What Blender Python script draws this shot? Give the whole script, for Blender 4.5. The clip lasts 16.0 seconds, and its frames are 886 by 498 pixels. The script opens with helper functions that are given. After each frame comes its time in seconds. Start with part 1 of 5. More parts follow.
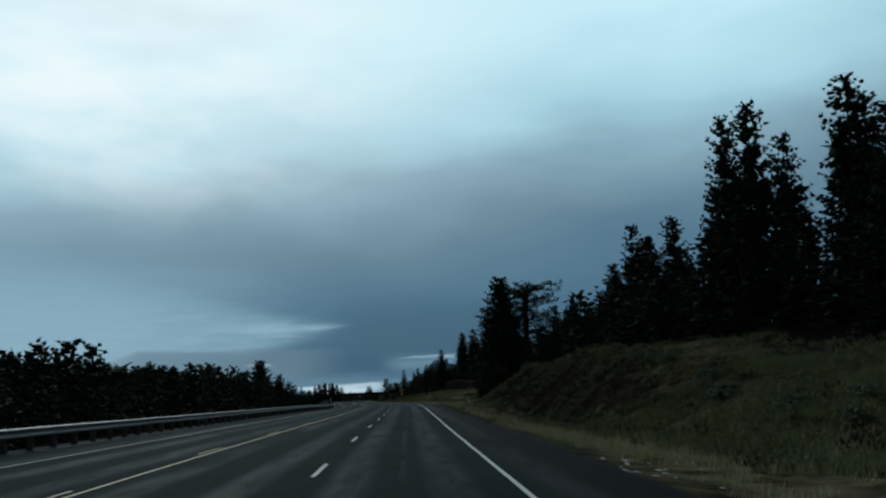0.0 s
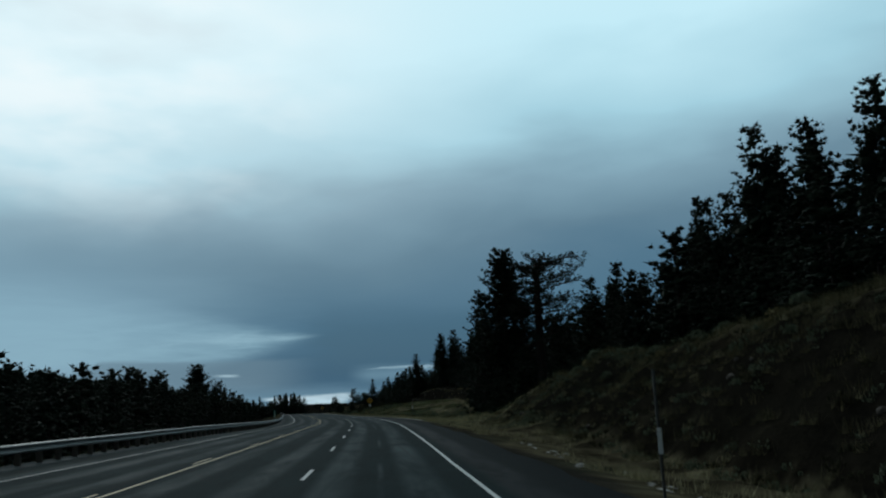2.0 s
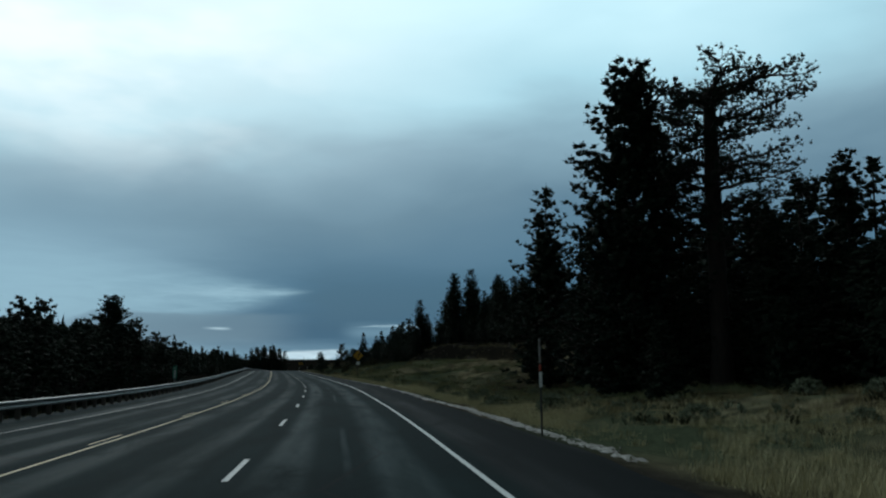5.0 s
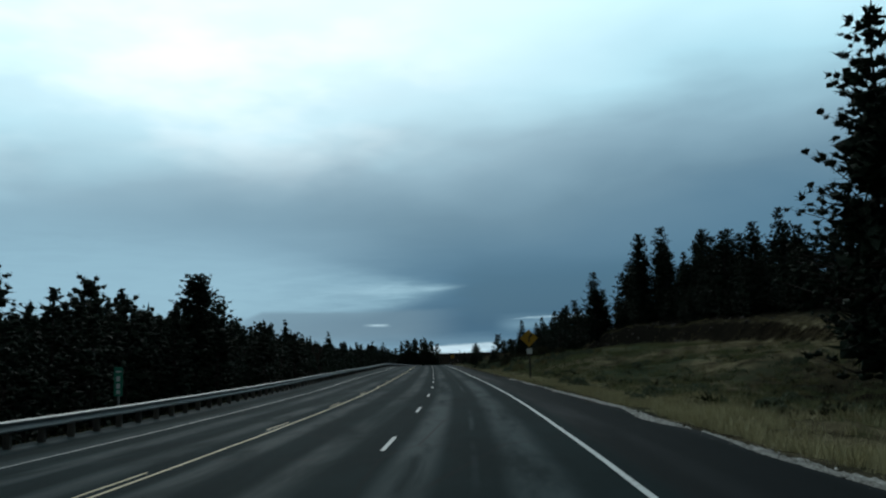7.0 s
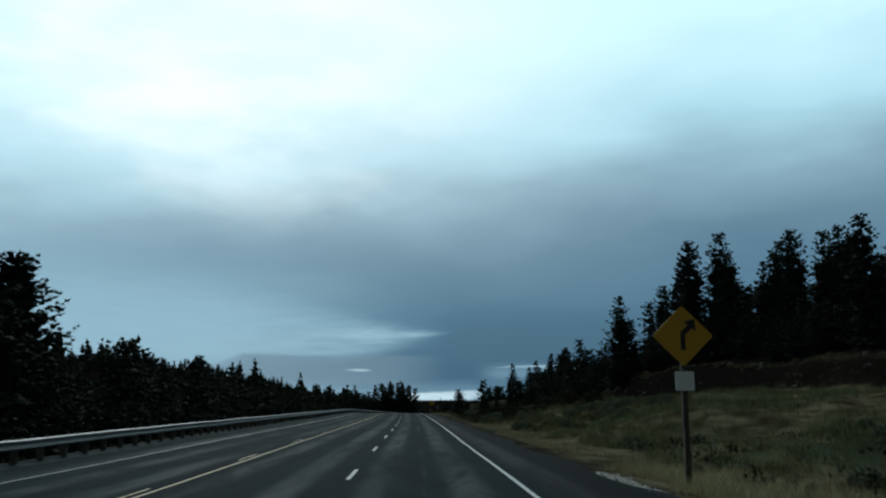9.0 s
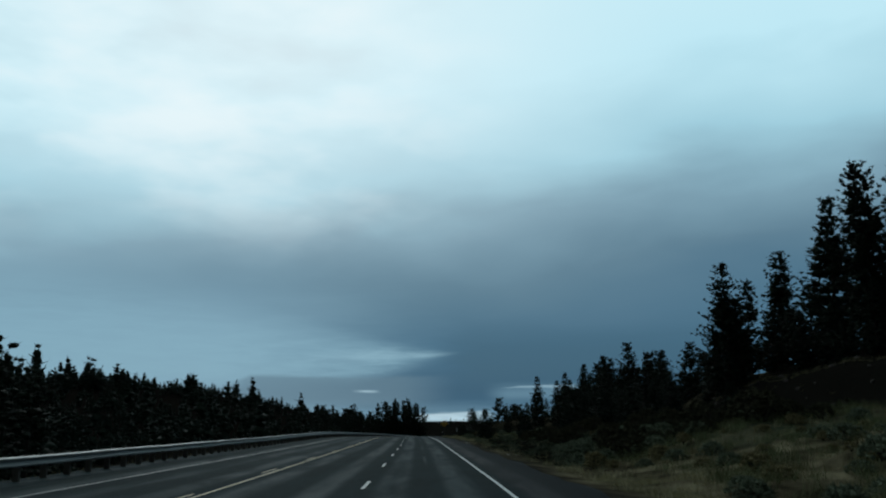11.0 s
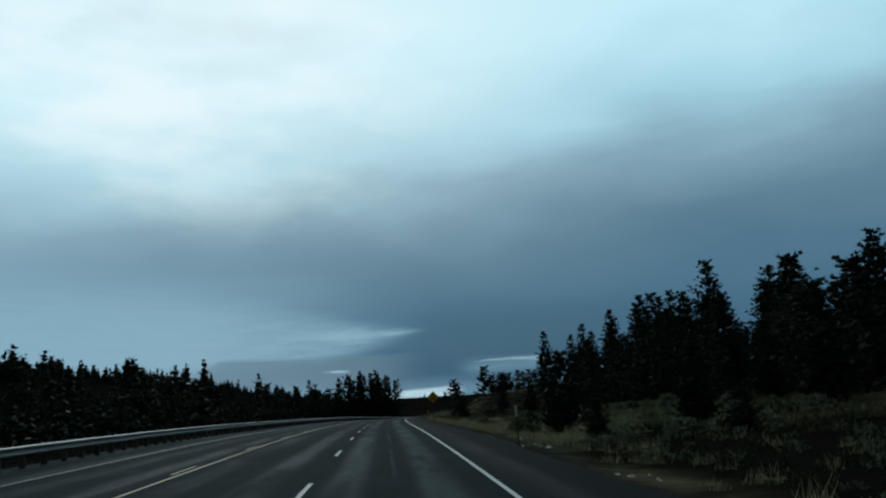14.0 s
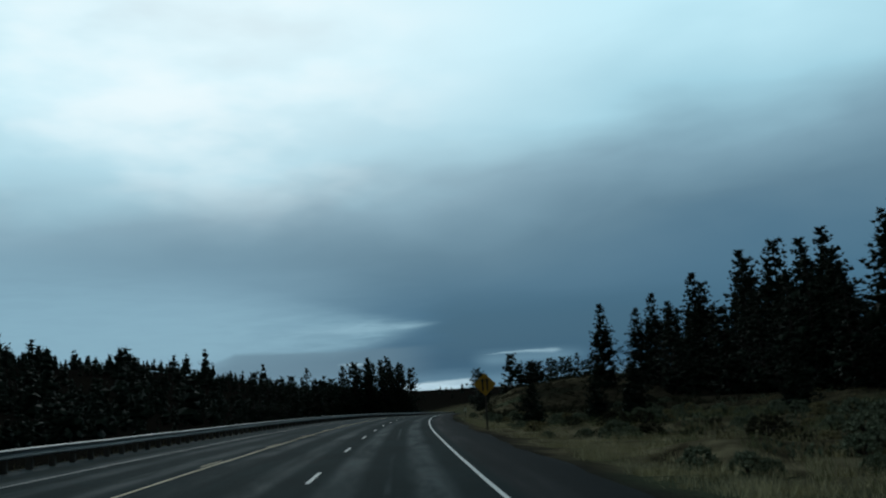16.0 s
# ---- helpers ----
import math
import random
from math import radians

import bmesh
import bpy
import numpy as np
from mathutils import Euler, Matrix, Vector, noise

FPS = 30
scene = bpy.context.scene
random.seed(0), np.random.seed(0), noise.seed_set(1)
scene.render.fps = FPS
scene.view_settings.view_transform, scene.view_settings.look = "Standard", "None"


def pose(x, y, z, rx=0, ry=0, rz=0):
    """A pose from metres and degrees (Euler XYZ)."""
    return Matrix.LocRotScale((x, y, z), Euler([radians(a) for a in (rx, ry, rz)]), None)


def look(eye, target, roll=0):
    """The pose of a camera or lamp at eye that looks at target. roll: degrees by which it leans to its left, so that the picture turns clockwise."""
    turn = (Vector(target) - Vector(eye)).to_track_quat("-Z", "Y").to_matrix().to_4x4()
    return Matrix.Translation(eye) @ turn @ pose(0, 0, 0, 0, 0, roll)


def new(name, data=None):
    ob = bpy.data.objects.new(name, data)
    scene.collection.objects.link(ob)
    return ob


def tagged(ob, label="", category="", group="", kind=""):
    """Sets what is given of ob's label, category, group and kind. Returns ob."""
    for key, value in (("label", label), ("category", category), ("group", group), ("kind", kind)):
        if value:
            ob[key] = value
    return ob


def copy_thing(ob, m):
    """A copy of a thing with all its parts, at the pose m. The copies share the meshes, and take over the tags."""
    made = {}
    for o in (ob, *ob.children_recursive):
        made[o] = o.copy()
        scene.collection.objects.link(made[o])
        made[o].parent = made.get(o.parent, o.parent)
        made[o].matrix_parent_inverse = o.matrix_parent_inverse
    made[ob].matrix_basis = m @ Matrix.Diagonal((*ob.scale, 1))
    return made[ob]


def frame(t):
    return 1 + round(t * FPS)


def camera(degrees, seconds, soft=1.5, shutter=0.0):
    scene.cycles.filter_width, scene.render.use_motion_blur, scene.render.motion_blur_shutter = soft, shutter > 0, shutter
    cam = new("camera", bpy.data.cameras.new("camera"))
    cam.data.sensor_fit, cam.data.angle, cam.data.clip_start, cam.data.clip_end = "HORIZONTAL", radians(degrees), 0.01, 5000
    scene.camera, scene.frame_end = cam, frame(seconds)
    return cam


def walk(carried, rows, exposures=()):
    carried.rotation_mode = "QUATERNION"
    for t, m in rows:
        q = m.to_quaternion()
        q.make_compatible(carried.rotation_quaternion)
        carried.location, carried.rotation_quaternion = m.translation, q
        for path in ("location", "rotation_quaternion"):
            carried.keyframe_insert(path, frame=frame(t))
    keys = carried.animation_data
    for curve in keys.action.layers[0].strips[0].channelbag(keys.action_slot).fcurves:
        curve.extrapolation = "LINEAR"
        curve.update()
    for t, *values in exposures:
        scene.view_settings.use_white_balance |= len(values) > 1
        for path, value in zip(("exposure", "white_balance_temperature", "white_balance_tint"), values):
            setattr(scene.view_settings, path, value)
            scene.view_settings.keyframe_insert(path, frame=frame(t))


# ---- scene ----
cam = camera(55.08, 16.0, 2.2)
PATH = [
    (0.0, -3.179, -3.748, 1.613, -3.841, 9.327, -2.057),
    (0.5, -2.959, 7.808, 1.604, -4.256, 9.201, -2.414),
    (1.0, -2.784, 19.357, 1.573, -5.250, 10.384, -2.274),
    (1.5, -2.613, 30.829, 1.524, -5.452, 8.892, -1.107),
    (2.0, -2.436, 42.229, 1.466, -5.937, 9.967, -2.081),
    (2.5, -2.170, 53.619, 1.408, -5.550, 10.287, -0.918),
    (3.0, -1.910, 64.947, 1.359, -5.382, 9.920, -1.033),
    (3.2, -1.806, 69.478, 1.339, -5.400, 9.691, -1.033),
    (5.3, -1.347, 116.849, 1.118, -6.256, 7.276, 0.237),
    (5.5, -1.406, 121.359, 1.069, -5.874, 8.894, 0.237),
    (6.0, -1.553, 132.633, 0.947, -1.330, 8.174, 1.285),
    (6.5, -1.718, 143.921, 0.815, 2.599, 8.732, -1.121),
    (7.0, -1.982, 155.214, 0.686, 3.965, 6.942, -1.687),
    (7.5, -2.483, 166.504, 0.566, 3.230, 8.474, -0.045),
    (8.0, -3.035, 177.847, 0.445, 3.165, 8.988, 0.024),
    (8.2, -3.256, 182.384, 0.397, 3.308, 9.762, 0.024),
    (10.3, -6.757, 230.377, -0.025, 1.986, 10.341, -0.069),
    (10.5, -7.141, 234.944, -0.053, 1.984, 11.006, -0.069),
    (11.0, -8.100, 246.361, -0.124, 3.392, 11.412, -0.389),
    (11.5, -9.133, 257.774, -0.194, 1.565, 10.313, -2.242),
    (12.0, -10.130, 269.180, -0.264, 2.469, 9.958, -1.722),
    (12.5, -11.180, 280.578, -0.331, 2.575, 10.035, -1.140),
    (13.0, -12.118, 291.989, -0.396, 2.987, 9.139, -1.329),
    (13.5, -13.079, 303.422, -0.459, 1.602, 9.523, -3.245),
    (14.0, -13.996, 314.873, -0.520, 1.062, 9.755, -3.298),
    (14.5, -14.922, 326.312, -0.565, 1.591, 9.360, -2.375),
    (15.0, -15.913, 337.710, -0.608, 0.494, 9.569, -4.052),
    (15.5, -16.951, 349.084, -0.667, 1.271, 8.891, -3.291),
    (16.0, -18.009, 360.450, -0.758, 2.014, 9.331, -3.355),
]
EXPOSURES = [(0.0, -0.03, 6400, 9.5), (3.0, -0.03, 6400, 9.5), (5.5, 0.2, 6500, 10), (8.0, 0.25, 6450, 9.5), (10.5, 0.0, 6370, 8.5), (11.5, -0.15, 6230, 7), (12.5, -0.23, 6180, 6.5), (13.0, -0.23, 6180, 6.5), (14.0, -0.04, 6270, 7.5), (16.0, -0.02, 6300, 8)]


def eye_pose(x, y, z, yaw, pitch, roll):
    a, b = radians(yaw), radians(pitch)
    ahead = Vector((-math.sin(a) * math.cos(b), math.cos(a) * math.cos(b), math.sin(b)))
    return look((x, y, z), Vector((x, y, z)) + ahead, roll)


walk(cam, [(t, eye_pose(*row)) for t, *row in PATH], EXPOSURES)
ROAD_X = [-3.35, -3.18, -2.70, -2.05, -1.49, -1.37, -1.90, -3.08, -5.01, -7.47, -9.95, -12.62, -15.35, -18.25, -21.14, -23.64, -25.41, -26.33, -26.31, -25.32, -23.39, -20.56, -16.86, -12.33]  # every 30 m from y = -30
ROAD_Z = [-0.01, 0.01, -0.21, -0.42, -0.96, -1.46, -1.80, -2.09, -2.35, -3.07, -3.93, -5.05, -6.48, -8.12, -9.88]  # every 50 m from y = -40
ROAD_C = [-0.024, -0.001, 0.034, 0.000, -0.009, -0.003, -0.002, 0.000]  # every 100 m from y = -40

# ---------------------------------------------------------------- light
scene.view_settings.exposure = 0.0
world = bpy.data.worlds.new("world")
scene.world = world
world.use_nodes = True


class Nodes:
    """A short way to wire nodes."""

    def __init__(self, tree):
        self.tree = tree
        tree.nodes.clear()

    def node(self, kind, **values):
        n = self.tree.nodes.new(kind)
        for key, value in values.items():
            if key == "op":
                n.operation = value
            elif key == "clamp":
                n.use_clamp = value
            elif key == "blend":
                n.blend_type = value
            elif key == "attribute":
                n.attribute_name = value
        return n

    def put(self, socket, value):
        if isinstance(value, bpy.types.NodeSocket):
            self.tree.links.new(value, socket)
        else:
            socket.default_value = value

    def math(self, op, a, b=0.0, c=0.0, clamp=False):
        n = self.node("ShaderNodeMath", op=op, clamp=clamp)
        for i, v in enumerate((a, b, c)):
            self.put(n.inputs[i], v)
        return n.outputs[0]

    def vec(self, op, a, b):
        n = self.node("ShaderNodeVectorMath", op=op)
        self.put(n.inputs[0], a)
        self.put(n.inputs[1], b)
        return n.outputs[0]

    def noise(self, vector, scale, detail=4.0, rough=0.55, distortion=0.0):
        n = self.node("ShaderNodeTexNoise")
        self.put(n.inputs["Vector"], vector)
        n.inputs["Scale"].default_value, n.inputs["Detail"].default_value = scale, detail
        n.inputs["Roughness"].default_value, n.inputs["Distortion"].default_value = rough, distortion
        return n.outputs["Fac"]

    def ramp(self, value, stops):
        n = self.node("ShaderNodeValToRGB")
        self.put(n.inputs[0], value)
        e = n.color_ramp.elements
        while len(e) < len(stops):
            e.new(0.5)
        for el, (at, col) in zip(e, stops):
            el.position = at
            el.color = (*col, 1) if not isinstance(col, float) else (col, col, col, 1)
        return n.outputs[0]

    def mix(self, fac, a, b, blend="MIX"):
        n = self.node("ShaderNodeMixRGB", blend=blend)
        for s, v in zip(n.inputs, (fac, a, b)):
            self.put(s, (*v, 1) if isinstance(v, tuple) and len(v) == 3 else v)
        return n.outputs[0]

    def smooth(self, value, lo, hi):
        n = self.node("ShaderNodeMapRange")
        n.interpolation_type = "SMOOTHSTEP"
        self.put(n.inputs[0], value)
        n.inputs[1].default_value, n.inputs[2].default_value = lo, hi
        return n.outputs[0]


SUN_AZ, SUN_EL = -16.0, 27.0  # degrees: to the right of +y, above the horizon


# share of the deck's brightness left behind the road, out of view
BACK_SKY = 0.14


def sun_way():
    a, e = radians(SUN_AZ), radians(SUN_EL)
    return Vector((math.sin(a) * math.cos(e), math.cos(a) * math.cos(e), math.sin(e)))


def build_sky():
    k = Nodes(world.node_tree)
    at = k.node("ShaderNodeTexCoord").outputs["Generated"]
    xyz = k.node("ShaderNodeSeparateXYZ")
    k.put(xyz.inputs[0], at)
    x, y, z = xyz.outputs
    el = k.math("MULTIPLY", k.math("ARCSINE", z), 57.2958)
    az = k.math("MULTIPLY", k.math("ARCTAN2", x, y), 57.2958)
    flat = k.node("ShaderNodeCombineXYZ")
    k.put(flat.inputs[0], k.math("MULTIPLY", az, 0.062))
    k.put(flat.inputs[1], k.math("MULTIPLY", el, 0.16))
    broad = k.noise(flat.outputs[0], 1.0, 3.5, 0.45, 0.3)
    wisps = k.noise(flat.outputs[0], 3.2, 6.0, 0.6, 0.6)
    # the cloud deck: heights pushed up and down by the billows, lower to the left of the road
    push = k.math("MULTIPLY", k.math("SUBTRACT", broad, 0.5), 8.0)
    push = k.math("ADD", push, k.math("MULTIPLY", k.math("SUBTRACT", wisps, 0.5), 0.9))
    side = k.math("MULTIPLY", k.math("MAXIMUM", k.math("MINIMUM", k.math("ADD", az, 6.0), 40.0), -40.0), -0.095)
    amount = k.smooth(el, 3.0, 12.0)
    h = k.math("ADD", el, k.math("MULTIPLY", k.math("ADD", push, side), amount))
    deck = k.ramp(k.math("DIVIDE", h, 40.0), [
        (0.0, (0.046, 0.128, 0.205)), (0.05, (0.040, 0.112, 0.185)), (0.12, (0.066, 0.158, 0.240)),
        (0.22, (0.128, 0.230, 0.305)), (0.31, (0.215, 0.355, 0.440)), (0.41, (0.390, 0.65, 0.755)),
        (0.54, (0.58, 0.86, 0.95)), (1.0, (0.72, 0.93, 0.98))])
    # billows that part high up on the left, and grey folds between them
    puff = k.node("ShaderNodeCombineXYZ")
    k.put(puff.inputs[0], k.math("MULTIPLY", az, 0.075))
    k.put(puff.inputs[1], k.math("MULTIPLY", el, 0.19))
    heap = k.noise(puff.outputs[0], 1.0, 4.0, 0.5, 0.0)
    high = k.math("MULTIPLY", k.smooth(el, 9.0, 20.0), k.smooth(az, 6.0, -18.0))
    deck = k.mix(k.math("MULTIPLY", k.math("MULTIPLY", k.smooth(heap, 0.42, 0.68), high), 0.75), deck, (0.88, 0.98, 1.0))
    deck = k.mix(k.math("MULTIPLY", k.math("MULTIPLY", k.smooth(heap, 0.52, 0.27), high), 0.6), deck, (0.42, 0.60, 0.68))
    # glow of the hidden sun
    glow = k.math("MULTIPLY", k.smooth(el, 8.0, 26.0), k.smooth(k.math("ABSOLUTE", k.math("SUBTRACT", az, SUN_AZ)), 34.0, 0.0))
    deck = k.mix(k.math("MULTIPLY", glow, 0.45), deck, (0.97, 1.0, 1.0))
    def within(value, a, b):
        """1 beyond b, 0 before a, soft between; either way round."""
        return k.smooth(value, a, b)

    def times(*f):
        out = f[0]
        for g in f[1:]:
            out = k.math("MULTIPLY", out, g)
        return out

    low = k.node("ShaderNodeCombineXYZ")
    k.put(low.inputs[0], k.math("MULTIPLY", az, 0.13))
    k.put(low.inputs[1], k.math("MULTIPLY", el, 0.9))
    strip = k.noise(low.outputs[0], 1.0, 5.0, 0.58)
    ruffle = k.math("SUBTRACT", strip, 0.5)
    elr = k.math("ADD", el, k.math("MULTIPLY", ruffle, 1.3))
    azr = k.math("ADD", az, k.math("MULTIPLY", ruffle, 5.0))
    fray = k.noise(low.outputs[0], 2.6, 6.0, 0.62, 0.5)
    torn = k.math("ADD", 0.5, k.math("MULTIPLY", k.smooth(fray, 0.25, 0.72), 0.5))
    fine = k.math("ADD", el, k.math("MULTIPLY", ruffle, 0.7))

    def line(start, slope, at_az, low_end, high_end):
        """A height that runs sloping along the skyline between two limits."""
        v = k.math("ADD", start, k.math("MULTIPLY", k.math("SUBTRACT", az, at_az), slope))
        return k.math("MINIMUM", k.math("MAXIMUM", v, low_end), high_end)

    def under(edge, soft):
        return k.smooth(k.math("DIVIDE", k.math("SUBTRACT", edge, fine), soft), -1.0, 1.0)

    def over(edge, soft):
        return k.smooth(k.math("DIVIDE", k.math("SUBTRACT", fine, edge), soft), -1.0, 1.0)

    def wedge(centre, half):
        """1 on a line over the skyline, falling off to its sides within a half width that varies along it."""
        return k.smooth(k.math("DIVIDE", k.math("ABSOLUTE", k.math("SUBTRACT", fine, centre)), half), 1.0, 0.0)

    # paler deck low on the left
    deck = k.mix(times(within(azr, -2.0, -20.0), within(el, 13.0, 4.0), 0.8), deck, (0.265, 0.440, 0.550))
    # the dark mass to the right of the road
    deck = k.mix(times(within(k.math("ABSOLUTE", k.math("SUBTRACT", elr, 3.9)), 3.2, 0.4), within(azr, -4.6, -1.0), within(azr, 26.0, 8.0), 0.6), deck, (0.055, 0.128, 0.188))
    # a pale opening that narrows to a tip over the road
    floor_at = line(4.35, 0.24, -2.4, 2.6, 4.4)
    roof_at = line(4.62, -0.16, -6.0, 4.62, 8.0)
    spread = line(0.40, -0.14, -5.0, 0.40, 2.5)
    deck = k.mix(times(under(roof_at, spread), over(floor_at, 0.55), within(az, -2.0, -7.5), torn, 0.75), deck, (0.250, 0.430, 0.530))
    half = line(0.12, -0.11, -2.2, 0.12, 0.60)
    deck = k.mix(times(wedge(line(4.42, 0.03, -2.4, 3.9, 4.6), half), within(az, -2.0, -5.0), within(az, -15.0, -7.0), torn, 0.55), deck, (0.325, 0.520, 0.620))
    # the flat dark cloud under it, with a thin blunt end
    deck = k.mix(times(under(line(2.25, 0.35, -18.0, 0.5, 2.92), 0.16), within(el, 0.2, 1.5), within(azr, -19.0, -15.5), within(az, -2.0, -7.0), 0.72), deck, (0.118, 0.208, 0.275))
    # breaks near the skyline
    deck = k.mix(times(within(elr, 1.5, 0.2), 0.40), deck, (0.22, 0.39, 0.50))
    deck = k.mix(times(under(0.50, 0.10), within(azr, -5.9, -5.0), within(azr, -0.2, -1.6), torn, 0.85), deck, (0.58, 0.76, 0.84))
    half = line(0.03, 0.05, 0.4, 0.02, 0.24)
    deck = k.mix(times(wedge(line(2.12, -0.01, 2.0, 2.0, 2.2), half), within(az, -0.2, 2.0), within(azr, 5.4, 4.5), torn, 0.7), deck, (0.46, 0.66, 0.76))
    deck = k.mix(times(under(2.1, 0.5), over(1.4, 0.5), within(az, -1.0, 1.0), within(az, 8.0, 5.0), 0.5), deck, (0.20, 0.36, 0.46))
    deck = k.mix(times(within(k.math("ABSOLUTE", k.math("SUBTRACT", fine, 1.88)), 0.15, 0.0), within(k.math("ABSOLUTE", k.math("ADD", azr, 8.75)), 1.1, 0.1), torn, 0.75), deck, (0.50, 0.70, 0.80))
    # unseen sky behind the road, away from the hidden sun, dimmed to darken land
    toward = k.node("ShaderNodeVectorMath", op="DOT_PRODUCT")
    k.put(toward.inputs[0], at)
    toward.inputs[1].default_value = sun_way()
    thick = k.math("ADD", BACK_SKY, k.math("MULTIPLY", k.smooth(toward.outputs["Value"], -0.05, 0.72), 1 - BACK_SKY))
    # and overhead, also out of view, to take light off the ground
    thick = k.math("MULTIPLY", thick, k.math("SUBTRACT", 1.0, k.math("MULTIPLY", k.smooth(el, 30.0, 58.0), 0.6)))
    shade = k.node("ShaderNodeCombineXYZ")
    for i in range(3):
        k.put(shade.inputs[i], thick)
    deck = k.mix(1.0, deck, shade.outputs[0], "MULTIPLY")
    # thin sky light above the clouds
    sky = k.node("ShaderNodeTexSky")
    sky.sky_type, sky.sun_disc = "NISHITA", False
    sky.sun_elevation, sky.sun_rotation = radians(SUN_EL), radians(SUN_AZ)
    above, clouds = k.node("ShaderNodeBackground"), k.node("ShaderNodeBackground")
    k.put(above.inputs[0], sky.outputs[0])
    above.inputs[1].default_value = 0.05
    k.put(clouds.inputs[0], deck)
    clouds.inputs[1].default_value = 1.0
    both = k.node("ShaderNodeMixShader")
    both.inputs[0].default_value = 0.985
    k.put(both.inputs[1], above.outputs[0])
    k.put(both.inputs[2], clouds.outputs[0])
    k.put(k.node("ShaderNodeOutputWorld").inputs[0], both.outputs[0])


build_sky()
sun = new("sun", bpy.data.lights.new("sun", "SUN"))
sun.data.energy, sun.data.angle, sun.data.color = 0.5, radians(25), (0.90, 0.97, 0.94)
sun.matrix_world = look(sun_way() * 500, (0, 0, 0))


# ---------------------------------------------------------------- materials
def surface(name, build):
    m = bpy.data.materials.new(name)
    m.use_nodes = True
    k = Nodes(m.node_tree)
    shader = k.node("ShaderNodeBsdfPrincipled")
    k.put(k.node("ShaderNodeOutputMaterial").inputs[0], shader.outputs[0])
    build(k, shader.inputs)
    return m


def bump(k, ins, height, strength, distance):
    b = k.node("ShaderNodeBump")
    b.inputs["Strength"].default_value, b.inputs["Distance"].default_value = strength, distance
    k.put(b.inputs["Height"], height)
    k.put(ins["Normal"], b.outputs[0])


def place(k):
    return k.node("ShaderNodeNewGeometry").outputs["Position"]


def own(k):
    return k.node("ShaderNodeTexCoord").outputs["Object"]


def chance(k):
    return k.node("ShaderNodeObjectInfo").outputs["Random"]


def island(k):
    return k.node("ShaderNodeNewGeometry").outputs["Random Per Island"]


def asphalt(k, ins):
    uv = k.node("ShaderNodeUVMap").outputs[0]
    xyz = k.node("ShaderNodeSeparateXYZ")
    k.put(xyz.inputs[0], uv)
    lat = xyz.outputs[0]
    stretched = k.vec("MULTIPLY", uv, (1.0, 0.07, 1.0))
    streak = k.noise(stretched, 0.55, 5.0, 0.6, 0.2)
    patch = k.noise(k.vec("MULTIPLY", uv, (0.35, 0.06, 1.0)), 1.0, 4.0, 0.6)
    grain = k.noise(place(k), 60.0, 2.0, 0.6)
    # wheel paths, worn paler in long broken patches, two to a lane
    blot = k.noise(k.vec("MULTIPLY", uv, (0.8, 0.16, 1.0)), 1.0, 5.0, 0.65, 0.6)
    wave = k.math("COSINE", k.math("MULTIPLY", k.math("ADD", lat, 0.05), 6.2832 / 1.83))
    wheel = k.smooth(wave, 0.35, -0.9)
    wheel = k.math("MULTIPLY", wheel, k.math("MULTIPLY", k.smooth(streak, 0.25, 0.6), k.smooth(blot, 0.22, 0.58)))
    base = k.mix(k.math("MULTIPLY", wheel, k.math("ADD", 0.35, k.math("MULTIPLY", k.smooth(lat, -3.2, -1.6), 0.4))), k.mix(k.smooth(blot, 0.35, 0.7), (0.0034, 0.0098, 0.0112), (0.0066, 0.0165, 0.0182)), (0.024, 0.043, 0.047))
    # pale scuffed patches in the far lane and along the centre line
    scuff = k.math("MULTIPLY", k.smooth(blot, 0.52, 0.70), k.smooth(lat, -4.2, -5.6))
    base = k.mix(k.math("MULTIPLY", scuff, 0.4), base, (0.026, 0.033, 0.036))
    # a worn joint along the lane's middle
    joint = k.math("MULTIPLY", k.smooth(k.math("ABSOLUTE", k.math("SUBTRACT", lat, k.math("MULTIPLY", k.math("SUBTRACT", streak, 0.4), 0.3))), 0.10, 0.02), k.smooth(patch, 0.46, 0.62))
    base = k.mix(k.math("MULTIPLY", joint, 0.7), base, (0.042, 0.058, 0.062))
    base = k.mix(k.smooth(k.math("ADD", lat, k.math("MULTIPLY", patch, 0.3)), 2.2, 2.6), base, (0.0065, 0.0075, 0.0085))
    crack = k.node("ShaderNodeTexVoronoi")
    crack.feature = "DISTANCE_TO_EDGE"
    k.put(crack.inputs["Vector"], k.vec("ADD", k.vec("MULTIPLY", uv, (0.22, 0.09, 1.0)), (3.3, 0.0, 0.0)))
    crack.inputs["Scale"].default_value = 1.0
    line = k.math("MULTIPLY", k.smooth(crack.outputs["Distance"], 0.010, 0.003), k.smooth(streak, 0.40, 0.6))
    base = k.mix(k.math("MULTIPLY", line, 0.7), base, (0.012, 0.012, 0.013))
    base = k.mix(k.math("MULTIPLY", grain, 0.5), base, k.mix(0.4, base, (0.012, 0.028, 0.031)))
    k.put(ins["Base Color"], base)
    k.put(ins["Roughness"], k.math("SUBTRACT", 0.86, k.math("MULTIPLY", wheel, 0.20)))
    ins["Specular IOR Level"].default_value = 0.02
    bump(k, ins, grain, 0.5, 0.006)


def worn_paint(colour):
    def build(k, ins):
        wear = k.noise(place(k), 9.0, 5.0, 0.7)
        worn = k.smooth(wear, 0.56, 0.70)
        k.put(ins["Base Color"], k.mix(k.math("MULTIPLY", worn, 0.75), colour, (0.07, 0.07, 0.07)))
        ins["Roughness"].default_value = 0.6
    return build


